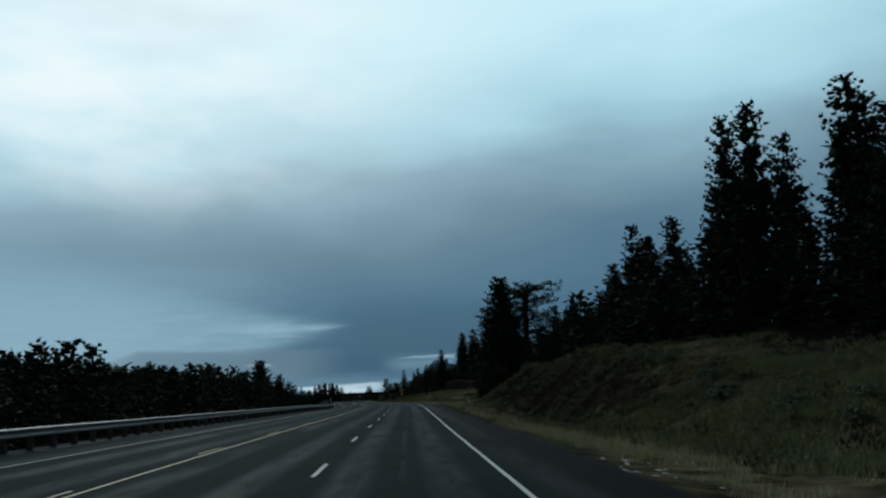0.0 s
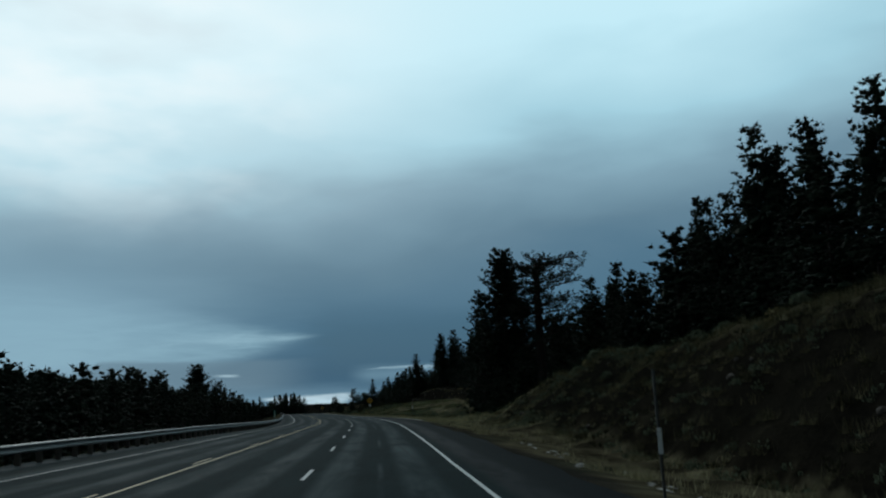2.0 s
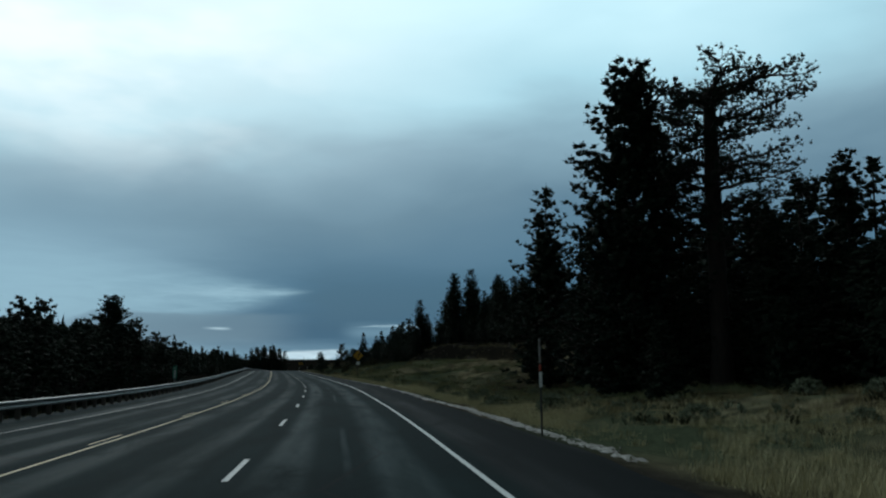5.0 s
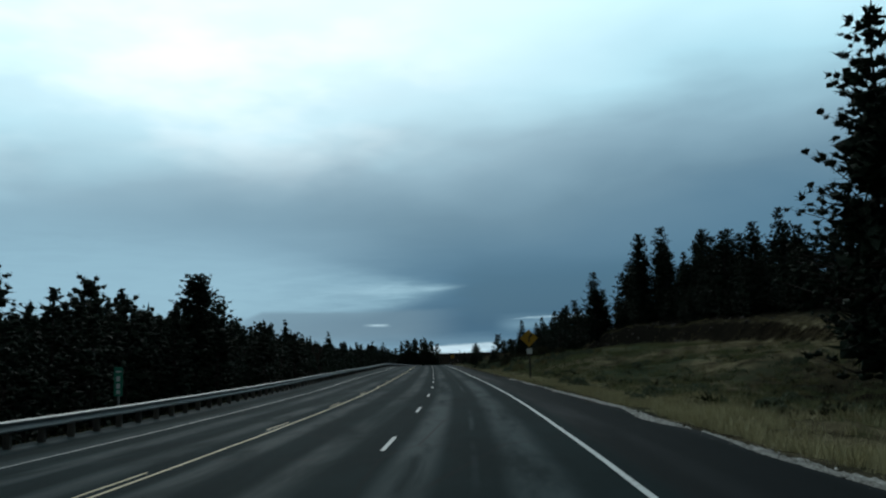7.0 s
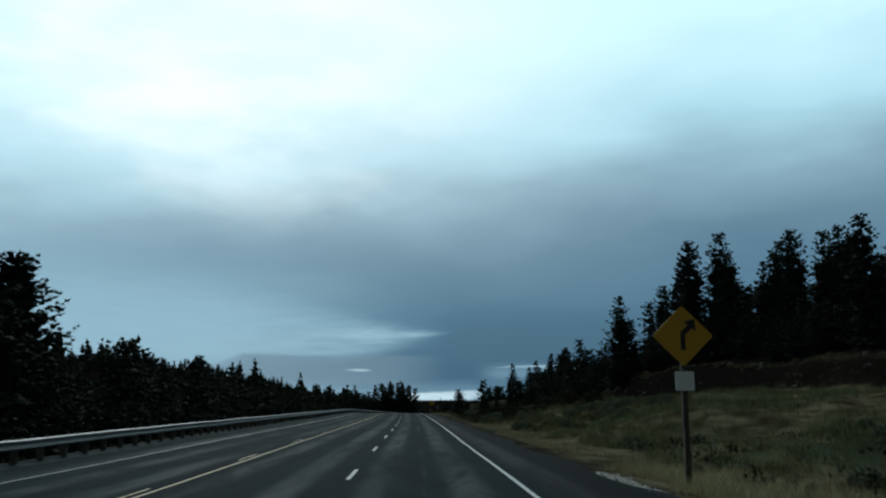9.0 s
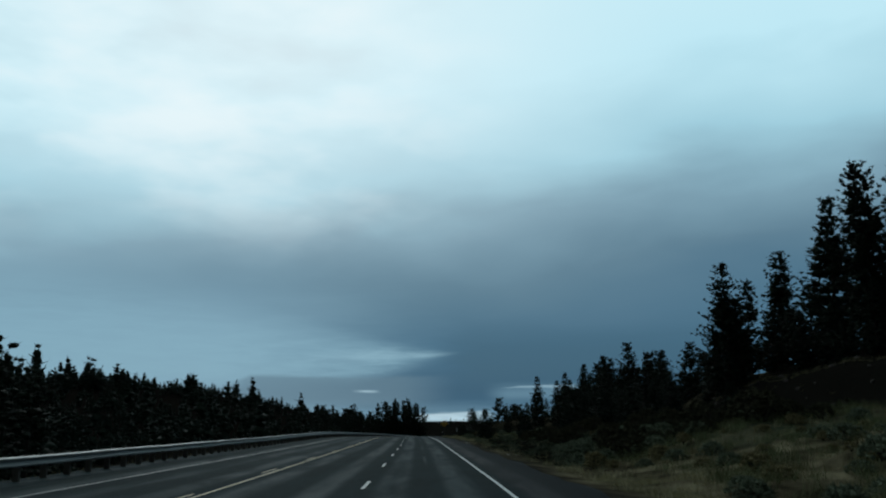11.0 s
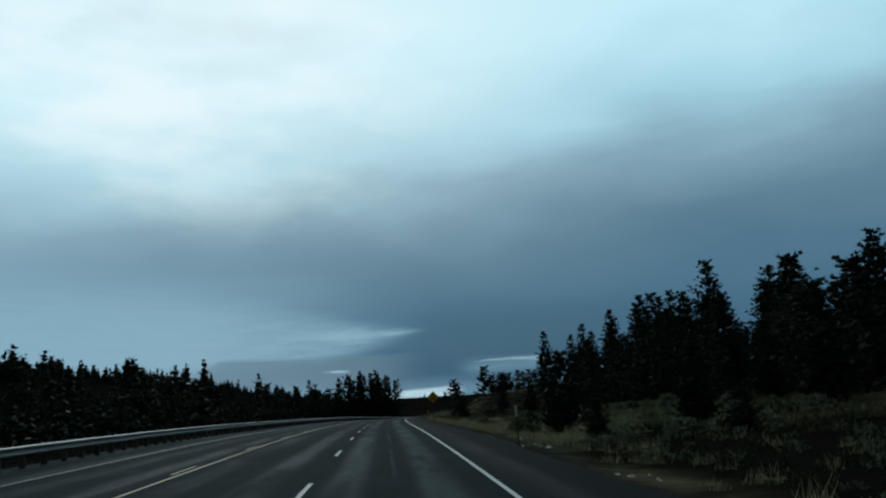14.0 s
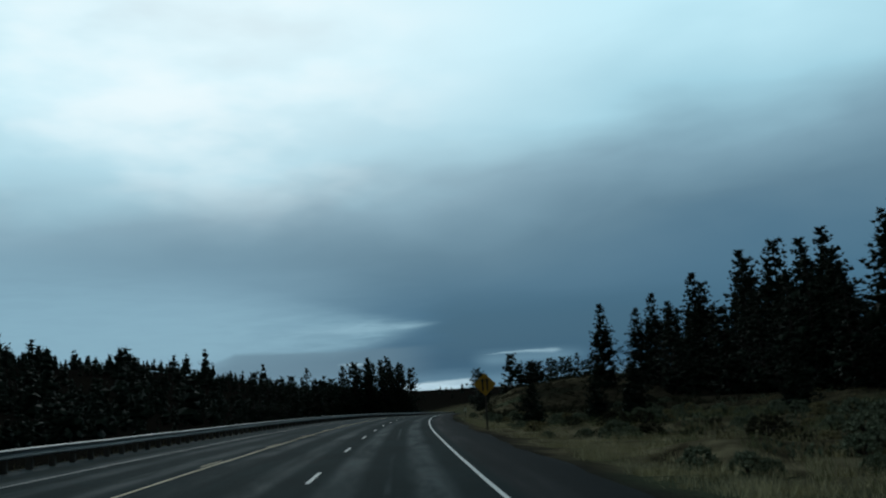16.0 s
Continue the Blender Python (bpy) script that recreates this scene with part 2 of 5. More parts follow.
def soil(k, ins):
    p = place(k)
    big, mid, fine = k.noise(p, 0.06, 4.0), k.noise(p, 0.7, 5.0, 0.6), k.noise(p, 7.0, 4.0, 0.7)
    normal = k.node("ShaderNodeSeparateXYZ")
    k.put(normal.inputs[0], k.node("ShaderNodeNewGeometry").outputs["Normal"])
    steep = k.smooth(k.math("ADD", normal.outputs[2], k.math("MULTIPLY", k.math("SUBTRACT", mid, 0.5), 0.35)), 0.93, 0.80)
    verge = k.node("ShaderNodeAttribute", attribute="verge").outputs["Fac"]
    straw = k.ramp(mid, [(0.36, (0.026, 0.022, 0.014)), (0.5, (0.088, 0.075, 0.047)), (0.64, (0.165, 0.145, 0.090))])
    green = k.ramp(fine, [(0.3, (0.022, 0.030, 0.019)), (0.7, (0.075, 0.090, 0.055))])
    grass = k.mix(k.smooth(big, 0.48, 0.64), straw, green)
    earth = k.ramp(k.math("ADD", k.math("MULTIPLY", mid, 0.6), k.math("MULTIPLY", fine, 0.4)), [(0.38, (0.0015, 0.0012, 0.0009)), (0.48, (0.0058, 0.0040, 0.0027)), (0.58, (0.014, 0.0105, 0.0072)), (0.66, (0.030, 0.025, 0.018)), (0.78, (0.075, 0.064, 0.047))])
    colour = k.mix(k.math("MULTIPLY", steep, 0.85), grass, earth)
    gravel = k.ramp(k.noise(p, 16.0, 3.0, 0.7), [(0.3, (0.011, 0.0105, 0.010)), (0.6, (0.028, 0.026, 0.024)), (0.8, (0.095, 0.09, 0.084))])
    # near-black colour for forest floor, dark banks and the shade put on one bank
    duff_shade = k.ramp(fine, [(0.3, (0.004, 0.004, 0.0035)), (0.7, (0.014, 0.0125, 0.010))])
    colour = k.mix(k.node("ShaderNodeAttribute", attribute="wood").outputs["Fac"], colour, duff_shade)
    colour = k.mix(k.math("MULTIPLY", verge, 0.9), colour, gravel)
    k.put(ins["Base Color"], colour)
    ins["Roughness"].default_value = 0.95
    ins["Specular IOR Level"].default_value = 0.0
    bump(k, ins, k.math("ADD", k.math("MULTIPLY", mid, 0.6), k.math("MULTIPLY", fine, 0.4)), 0.8, 0.15)


def needles(dark, pale):
    def build(k, ins):
        tone = k.math("ADD", k.math("MULTIPLY", island(k), 0.6), k.math("MULTIPLY", chance(k), 0.4))
        patch = k.noise(own(k), 0.5, 3.0)
        k.put(ins["Base Color"], k.mix(k.math("MULTIPLY", k.math("ADD", tone, patch), 0.5), dark, pale))
        ins["Roughness"].default_value = 0.7
        ins["Specular IOR Level"].default_value = 0.04
    return build


def bark(k, ins):
    p = k.vec("MULTIPLY", own(k), (4.0, 4.0, 0.8))
    plates = k.noise(p, 1.5, 5.0, 0.65, 0.5)
    k.put(ins["Base Color"], k.ramp(plates, [(0.35, (0.009, 0.007, 0.006)), (0.55, (0.019, 0.0135, 0.010)), (0.75, (0.036, 0.025, 0.018))]))
    ins["Roughness"].default_value = 0.95
    bump(k, ins, plates, 0.8, 0.05)


def blades(dark, pale):
    def build(k, ins):
        k.put(ins["Base Color"], k.mix(k.math("ADD", k.math("MULTIPLY", island(k), 0.55), k.math("MULTIPLY", k.noise(place(k), 0.25, 3.0), 0.45)), dark, pale))
        ins["Roughness"].default_value = 0.9
        ins["Specular IOR Level"].default_value = 0.0
    return build


def galvanised(k, ins):
    n = k.noise(place(k), 3.0, 5.0, 0.6)
    streak = k.noise(k.vec("MULTIPLY", place(k), (0.6, 0.6, 9.0)), 1.0, 4.0, 0.6)
    k.put(ins["Base Color"], k.mix(k.smooth(streak, 0.5, 0.75), k.mix(n, (0.11, 0.122, 0.127), (0.21, 0.225, 0.23)), (0.09, 0.083, 0.075)))
    ins["Metallic"].default_value = 0.25
    k.put(ins["Roughness"], k.math("ADD", 0.42, k.math("MULTIPLY", n, 0.25)))


def timber(k, ins):
    n = k.noise(k.vec("MULTIPLY", own(k), (9.0, 9.0, 1.2)), 1.6, 4.0, 0.6)
    tone = k.math("ADD", k.math("MULTIPLY", n, 0.7), k.math("MULTIPLY", chance(k), 0.3))
    k.put(ins["Base Color"], k.ramp(tone, [(0.3, (0.030, 0.025, 0.021)), (0.7, (0.095, 0.082, 0.068))]))
    ins["Roughness"].default_value = 0.9
    bump(k, ins, n, 0.5, 0.01)


def plain(colour, rough=0.6, metal=0.0, spread=0.12, scale=6.0):
    def build(k, ins):
        n = k.noise(own(k), scale, 4.0, 0.6)
        k.put(ins["Base Color"], k.mix(n, tuple(c * (1 - spread) for c in colour), tuple(min(1.0, c * (1 + spread)) for c in colour)))
        ins["Roughness"].default_value, ins["Metallic"].default_value = rough, metal
    return build


def old_snow(k, ins):
    n = k.noise(place(k), 5.0, 5.0, 0.65)
    k.put(ins["Base Color"], k.ramp(n, [(0.34, (0.06, 0.056, 0.048)), (0.5, (0.15, 0.145, 0.13)), (0.7, (0.36, 0.36, 0.34))]))
    ins["Roughness"].default_value = 0.75
    bump(k, ins, n, 0.6, 0.04)


M_ASPHALT = surface("asphalt", asphalt)
M_WHITE = surface("white_road_paint", worn_paint((0.46, 0.48, 0.48)))
M_DASH = surface("lane_dash_paint", worn_paint((0.34, 0.36, 0.36)))
M_OLD_WHITE = surface("old_white_road_paint", worn_paint((0.20, 0.21, 0.21)))
M_YELLOW = surface("yellow_road_paint", worn_paint((0.38, 0.29, 0.12)))
M_SOIL = surface("roadside_soil", soil)
M_PINE = surface("pine_needles", needles((0.005, 0.009, 0.006), (0.019, 0.030, 0.019)))
M_FIR = surface("fir_needles", needles((0.005, 0.010, 0.007), (0.019, 0.031, 0.020)))
M_BARK = surface("bark", bark)
M_GRASS = surface("dry_grass", blades((0.068, 0.062, 0.034), (0.29, 0.245, 0.132)))
M_VERGE = surface("verge_grass", blades((0.150, 0.140, 0.080), (0.60, 0.54, 0.33)))
M_CREST = surface("crest_grass", blades((0.045, 0.042, 0.024), (0.21, 0.185, 0.108)))
M_TUSSOCK = surface("green_tussocks", blades((0.060, 0.076, 0.042), (0.235, 0.250, 0.130)))
M_SAGE = surface("sagebrush_leaves", blades((0.050, 0.064, 0.044), (0.19, 0.212, 0.145)))
M_BRUSH = surface("dark_brush_leaves", blades((0.018, 0.020, 0.013), (0.060, 0.056, 0.036)))
M_STEEL = surface("galvanised_steel", galvanised)
M_TIMBER = surface("weathered_timber", timber)
M_SIGN_YELLOW = surface("yellow_sign_face", plain((0.52, 0.27, 0.015), 0.5))
M_SIGN_GREEN = surface("green_sign_face", plain((0.02, 0.22, 0.14), 0.45))
M_SIGN_WHITE = surface("white_reflector", plain((0.72, 0.74, 0.74), 0.4))
M_SLEEVE = surface("grey_sleeve", plain((0.17, 0.165, 0.155), 0.6))
M_BLACK = surface("black_sign_paint", plain((0.012, 0.012, 0.012), 0.5))
M_ORANGE = surface("red_orange_paint", plain((0.45, 0.06, 0.03), 0.5))
M_POST = surface("grey_steel_post", plain((0.24, 0.25, 0.25), 0.55, 0.4))
M_DARKPOST = surface("dark_steel_post", plain((0.045, 0.046, 0.045), 0.6, 0.3))
M_WOODPOST = surface("sign_post_wood", timber)
M_SNOW = surface("old_snow", old_snow)
M_STONE = surface("roadside_stone", plain((0.055, 0.045, 0.037), 0.95, 0.0, 0.35, 3.0))


# ---------------------------------------------------------------- mesh helpers
def mesh_object(name, verts, faces, material, parent=None, label="", smooth=False):
    me = bpy.data.meshes.new(name)
    me.from_pydata([tuple(v) for v in verts], [], [tuple(f) for f in faces])
    me.materials.append(material)
    if smooth:
        me.polygons.foreach_set("use_smooth", [True] * len(me.polygons))
    ob = new(name, me)
    if parent is not None:
        ob.parent = parent
    if label:
        ob["label"] = label
    return ob


def part(name, bm, material, parent=None, label="", smooth=False):
    me = bpy.data.meshes.new(name)
    bm.to_mesh(me)
    bm.free()
    me.materials.append(material)
    if smooth:
        me.polygons.foreach_set("use_smooth", [True] * len(me.polygons))
    ob = new(name, me)
    if parent is not None:
        ob.parent = parent
    if label:
        ob["label"] = label
    return ob


def box(sx, sy, sz, at=(0, 0, 0), bevel=0.0):
    bm = bmesh.new()
    bmesh.ops.create_cube(bm, size=1.0)
    bmesh.ops.scale(bm, vec=(sx, sy, sz), verts=bm.verts)
    if bevel:
        bmesh.ops.bevel(bm, geom=bm.edges[:], offset=bevel, segments=2, affect="EDGES", profile=0.5)
    bmesh.ops.translate(bm, vec=at, verts=bm.verts)
    return bm


def thing(name, m, label, category, group="", kind=""):
    ob = new(name)
    ob.matrix_world = m
    return tagged(ob, label, category, group, kind)


# ---------------------------------------------------------------- the road's line and the lie of the land
def glide(values, first, step, y):
    v = np.asarray(values, float)
    y = np.asarray(y, float)
    m = np.gradient(v, step)
    last = first + step * (len(v) - 1)
    c = np.clip(y, first, last - 1e-6)
    i = ((c - first) / step).astype(int)
    u = (c - first) / step - i
    out = (2 * u**3 - 3 * u**2 + 1) * v[i] + (u**3 - 2 * u**2 + u) * step * m[i] + (-2 * u**3 + 3 * u**2) * v[i + 1] + (u**3 - u**2) * step * m[i + 1]
    return out + np.where(y < first, (y - first) * m[0], 0) + np.where(y > last, (y - last) * m[-1], 0)


def road_x(y):
    return glide(ROAD_X, -30, 30, y)


def road_z(y):
    y = np.asarray(y, float)
    return glide(ROAD_Z, -40, 50, np.clip(y, -40, 660)) - np.clip(y - 660, 0, 120) * 0.015


def road_c(y):
    return glide(ROAD_C, -40, 100, np.clip(y, -40, 660))


def road_dir(y):
    s = (road_x(np.asarray(y, float) + 0.5) - road_x(np.asarray(y, float) - 0.5))
    n = np.sqrt(1 + s * s)
    return s / n, 1 / n


def on_road(lat, y, up=0.0):
    """The place at a side offset from the lane's middle and a station along the road."""
    lat, y = np.broadcast_arrays(np.asarray(lat, float), np.asarray(y, float))
    dx, dy = road_dir(y)
    return np.stack([road_x(y) + lat * dy, y - lat * dx, road_z(y) + road_c(y) * lat + up], -1)


ROWS_R = [-60, 20, 40, 60, 90, 112, 118, 126, 160, 205, 235, 262, 290, 310, 335, 366, 385, 430, 490, 560, 640, 800]
COLS_R = [4.2, 7, 10, 12, 15, 20, 26, 33, 35, 42, 60, 100, 200]
RIGHT = [[float(v) for v in row.split()] for row in """
0 -.3 -.5 -.4 -.1 .4 1.0 2.0 2.6 3.2 6 10 16
0 -.3 -.5 -.3 .2 1.0 1.8 3.0 3.8 4.6 8 12 17
0 -.4 -.7 .2 1.8 2.8 3.6 4.8 5.4 6.0 9 12.5 18
0 -.4 -.9 1.4 4.4 4.7 5.0 6.0 6.6 7.3 10 13 18
0 -.2 -.3 1.4 3.9 4.1 4.5 5.6 6.3 7.0 9.5 13 18
0 -.2 -.3 1.0 2.9 3.1 3.4 4.3 4.9 5.5 8 12 18
0 -.2 -.3 .7 2.5 2.8 3.1 3.9 4.5 5.1 7.6 12 18
0 -.2 -.4 -.2 .3 .8 1.6 2.6 3.0 3.6 6 11 18
0 -.3 -.5 -.6 -.7 -.6 -.2 .4 .7 1.2 4 10 18
0 -.3 -.5 -.7 -.9 -1.1 -.9 0 .6 1.5 5 10 18
0 -.3 -.3 -.2 0 .7 1.6 2.4 3.9 5.0 7 12 18
0 -.2 .2 .7 1.6 2.2 2.4 2.8 5.2 6.6 9.2 13 18
0 -.2 .3 .8 1.4 1.8 2.0 2.8 5.4 6.9 9.3 13 18
0 -.2 .3 .7 1.1 1.5 1.8 2.8 6.4 7.6 9.5 13 18
0 -.2 .1 .3 .5 .9 1.3 2.2 5.6 8.3 9.5 13 18
0 -.2 -.2 0 .1 .3 .6 1.4 3.0 7.6 9 12 17
0 -.3 -.4 -.4 -.3 -.2 0 .4 .9 2.5 5 9 15
0 -.3 -.4 -.4 -.4 -.3 -.2 .1 .3 .6 2 6 12
0 -.3 -.4 -.4 -.3 -.1 .1 .4 .7 1 2.5 6 12
0 .2 2.5 3.6 5.0 5.8 6.2 6.6 6.9 7 8 10 14
0 .2 2.0 3.0 4.5 5.8 6.6 7.2 7.6 8 9 11 15
0 .2 1.5 2.5 4.0 5.5 6.6 7.2 7.6 8 10 13 18
""".strip().splitlines()]
ROWS_L = [-60, 260, 350, 480, 600, 900]
COLS_L = [-400, -260, -180, -110, -70, -45, -30, -20, -15, -12.9]
LEFT = [[float(v) for v in row.split()] for row in """
4 -2 -6 -8.5 -9 -8 -6 -2.8 -.9 0
5 -1 -5 -8 -8.5 -7.5 -5.5 -2.8 -.9 0
14 6 0 -5 -7 -6.5 -4.5 -2.2 -.8 0
26 16 5 -2 -3.5 -3.5 -2 -1 -.5 0
40 28 8 -2 -2 -1.5 -1 -.6 -.3 0
46 34 13 2 1 1 1 .5 0 0
""".strip().splitlines()]


def grid2(rows, cols, table, r, c):
    t = np.asarray(table, float)
    rows, cols = np.asarray(rows, float), np.asarray(cols, float)
    r, c = np.clip(r, rows[0], rows[-1]), np.clip(c, cols[0], cols[-1])
    i = np.clip(np.searchsorted(rows, r, "right") - 1, 0, len(rows) - 2)
    j = np.clip(np.searchsorted(cols, c, "right") - 1, 0, len(cols) - 2)
    u, v = (r - rows[i]) / (rows[i + 1] - rows[i]), (c - cols[j]) / (cols[j + 1] - cols[j])
    u = u * u * (3 - 2 * u)
    return (t[i, j] * (1 - v) + t[i, j + 1] * v) * (1 - u) + (t[i + 1, j] * (1 - v) + t[i + 1, j + 1] * v) * u


def rough(x, y, scale, seed=0.0):
    """Smooth value noise from -1 to 1, for arrays."""
    x, y = np.asarray(x, float) / scale + seed * 17.3, np.asarray(y, float) / scale + seed * 9.1
    i, j = np.floor(x), np.floor(y)
    u, v = x - i, y - j
    u, v = u * u * (3 - 2 * u), v * v * (3 - 2 * v)

    def h(a, b):
        s = np.sin(a * 127.1 + b * 311.7) * 43758.5453
        return (s - np.floor(s)) * 2 - 1
    return (h(i, j) * (1 - u) + h(i + 1, j) * u) * (1 - v) + (h(i, j + 1) * (1 - u) + h(i + 1, j + 1) * u) * v


def land(x, y):
    """The ground's height."""
    x, y = np.asarray(x, float), np.asarray(y, float)
    lat = x - road_x(y)
    base = road_z(y) + road_c(y) * np.clip(lat, -12.9, 4.2)
    right = grid2(ROWS_R, COLS_R, RIGHT, y, np.maximum(lat, 4.2))
    left = grid2(ROWS_L, COLS_L, LEFT, y, np.minimum(lat, -12.9))
    z = base + right + left
    wild = np.clip((np.abs(lat + 4.35) - 8.9) / 4.0, 0, 1)
    z = z + wild * (0.16 * np.clip((30 - lat) / 3, 0.1, 1) * rough(x, y, 1.3) + 0.22 * rough(x, y, 3.1, 1) + 0.35 * rough(x, y, 9.0, 2) * np.clip(wild * 1.5 - 0.5, 0, 1))
    face = np.clip((lat - 8.5) / 1.5, 0, 1) * np.clip((17.5 - lat) / 2, 0, 1) * np.clip((y - 34) / 12, 0, 1) * np.clip((122 - y) / 8, 0, 1)
    z = z + face * (0.42 * np.abs(rough(x, y, 1.9, 11)) + 0.30 * rough(x, y, 1.1, 12) + 0.35 * rough(x, y, 4.5, 13))
    far = np.clip((y - 940) / 360, 0, 1)
    z = z * (1 - far) - 4.0 * far
    under = np.clip((8.45 - np.abs(lat + 4.35)) / 0.4, 0, 1)
    return z - 0.14 * under - 0.03


def build_ground():
    ys = np.concatenate([np.arange(-400, -60, 40.0), np.arange(-60, -10, 4.0), np.arange(-10, 36, 1.6), np.arange(36, 122, 0.7), np.arange(122, 430, 1.6), np.arange(430, 700, 6.0), np.arange(700, 1200, 25.0), np.arange(1200, 4601, 200.0)])
    right = np.concatenate([[3.6, 4.0, 4.25, 4.6], np.arange(5.0, 27, 0.75), np.arange(27, 32, 1.6), np.arange(32, 36.6, 0.55), np.arange(37, 50, 1.6), [55, 60, 68, 78, 90, 105, 125, 150, 180, 230, 300, 420, 600, 900, 1400, 2200, 3200]])
    left = np.concatenate([[-12.2, -12.8, -13.2, -13.8, -14.5, -15.5, -17, -18.5, -20, -22], np.arange(-25, -60, -4.0), [-65, -72, -80, -90, -102, -115, -130, -150, -175, -205, -240, -280, -340, -420, -600, -900, -1400, -2200, -3200]])
    lats = np.concatenate([left[::-1], [-9, -4.35, 0.0], right])
    Y, L = np.meshgrid(ys, lats, indexing="ij")
    X = road_x(np.clip(Y, -400, 1200)) + L
    Z = land(X, Y)
    n, m = Y.shape
    verts = np.stack([X, Y, Z], -1).reshape(-1, 3)
    idx = np.arange(n * m).reshape(n, m)
    faces = np.stack([idx[:-1, :-1], idx[:-1, 1:], idx[1:, 1:], idx[1:, :-1]], -1).reshape(-1, 4)
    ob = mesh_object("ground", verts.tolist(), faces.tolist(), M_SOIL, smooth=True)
    edge = 1 - np.clip((np.abs(L + 4.35) - 8.6 - 0.5 * rough(X, Y, 2.5, 4)) / 1.1, 0, 1)
    edge = edge * np.where(L < -10, 0.3, 1.0)
    a = ob.data.attributes.new("verge", "FLOAT", "POINT")
    a.data.foreach_set("value", edge.ravel().astype(np.float32))
    # forest floor, rail strip, cut faces; painted-in shade on the bank, y 282-352
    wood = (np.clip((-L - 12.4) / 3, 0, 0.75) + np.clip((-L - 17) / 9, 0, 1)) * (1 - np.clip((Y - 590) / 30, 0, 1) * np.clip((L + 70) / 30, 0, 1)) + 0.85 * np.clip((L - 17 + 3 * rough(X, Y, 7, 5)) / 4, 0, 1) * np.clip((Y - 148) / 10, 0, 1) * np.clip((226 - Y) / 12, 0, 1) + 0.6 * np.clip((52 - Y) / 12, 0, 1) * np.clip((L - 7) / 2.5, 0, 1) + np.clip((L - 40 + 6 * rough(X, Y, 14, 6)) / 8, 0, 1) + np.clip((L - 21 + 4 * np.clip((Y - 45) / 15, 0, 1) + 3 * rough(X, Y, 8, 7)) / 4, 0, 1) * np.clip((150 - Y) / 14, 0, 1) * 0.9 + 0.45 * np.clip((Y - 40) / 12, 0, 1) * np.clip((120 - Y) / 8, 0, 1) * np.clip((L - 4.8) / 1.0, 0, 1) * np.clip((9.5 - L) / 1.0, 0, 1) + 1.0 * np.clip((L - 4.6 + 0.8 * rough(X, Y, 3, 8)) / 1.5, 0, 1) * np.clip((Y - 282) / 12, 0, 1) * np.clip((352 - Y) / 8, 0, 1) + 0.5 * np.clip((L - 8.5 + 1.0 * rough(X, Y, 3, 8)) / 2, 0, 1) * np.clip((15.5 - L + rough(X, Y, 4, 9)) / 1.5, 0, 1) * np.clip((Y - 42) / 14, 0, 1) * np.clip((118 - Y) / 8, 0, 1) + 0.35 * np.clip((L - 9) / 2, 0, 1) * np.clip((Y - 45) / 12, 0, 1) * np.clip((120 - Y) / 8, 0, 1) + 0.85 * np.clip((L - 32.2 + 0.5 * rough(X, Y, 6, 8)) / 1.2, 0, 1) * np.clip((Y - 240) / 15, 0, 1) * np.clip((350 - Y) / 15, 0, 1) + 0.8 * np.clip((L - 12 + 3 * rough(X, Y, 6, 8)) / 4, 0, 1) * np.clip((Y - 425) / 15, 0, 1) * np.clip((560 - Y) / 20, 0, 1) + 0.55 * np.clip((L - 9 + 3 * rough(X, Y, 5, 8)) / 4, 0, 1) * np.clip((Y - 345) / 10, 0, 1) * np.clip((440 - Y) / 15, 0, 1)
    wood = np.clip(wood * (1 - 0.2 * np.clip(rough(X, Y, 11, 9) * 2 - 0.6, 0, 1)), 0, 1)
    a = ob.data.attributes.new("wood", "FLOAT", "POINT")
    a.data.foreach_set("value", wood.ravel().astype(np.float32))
    tagged(ob, "dry grass and brown soil land beside the highway", "ground", kind="structure")


def build_road():
    ys = np.concatenate([np.arange(-120, 700, 2.0), np.arange(700, 861, 8.0)])
    lats = np.array([-13.05, -12.95, -12, -11, -9.7, -8, -6.5, -5.5, -4.5, -3, -1.7, -0.9, 0, 0.9, 1.95, 2.6, 3.4, 4.15, 4.25])
    L, Y = np.meshgrid(lats, ys)
    edge = 0.12 * rough(Y, Y * 0 + 3, 1.1) + 0.18 * rough(Y, Y * 0 + 8, 4.0)
    Lw = L + np.where(L > 4, edge, 0)
    V = on_road(Lw, Y)
    V[..., 2] -= np.where((L < -13) | (L > 4.2), 0.12, 0)
    n, m = Y.shape
    idx = np.arange(n * m).reshape(n, m)
    faces = np.stack([idx[:-1, :-1], idx[:-1, 1:], idx[1:, 1:], idx[1:, :-1]], -1).reshape(-1, 4)
    ob = mesh_object("road", V.reshape(-1, 3).tolist(), faces.tolist(), M_ASPHALT, smooth=True)
    uv = ob.data.uv_layers.new(name="UVMap")
    loops = np.empty(len(ob.data.loops), int)
    ob.data.loops.foreach_get("vertex_index", loops)
    uv.data.foreach_set("uv", np.stack([Lw.ravel()[loops], Y.ravel()[loops]], -1).ravel().astype(np.float32))
    tagged(ob, "dark three-lane asphalt highway with worn wheel paths", "road", kind="structure")


def stripe(name, lat, width, y0, y1, material, parent, step=3.0):
    ys = np.linspace(y0, y1, max(2, int((y1 - y0) / step) + 1))
    wob = 0.012 * rough(ys, ys * 0, 2.0, lat)
    a, b = on_road(lat - width / 2 + wob, ys, 0.006), on_road(lat + width / 2 + wob, ys, 0.006)
    n = len(ys)
    verts = a.tolist() + b.tolist()
    faces = [(i, n + i, n + i + 1, i + 1) for i in range(n - 1)]
    return mesh_object(name, verts, faces, material, parent)


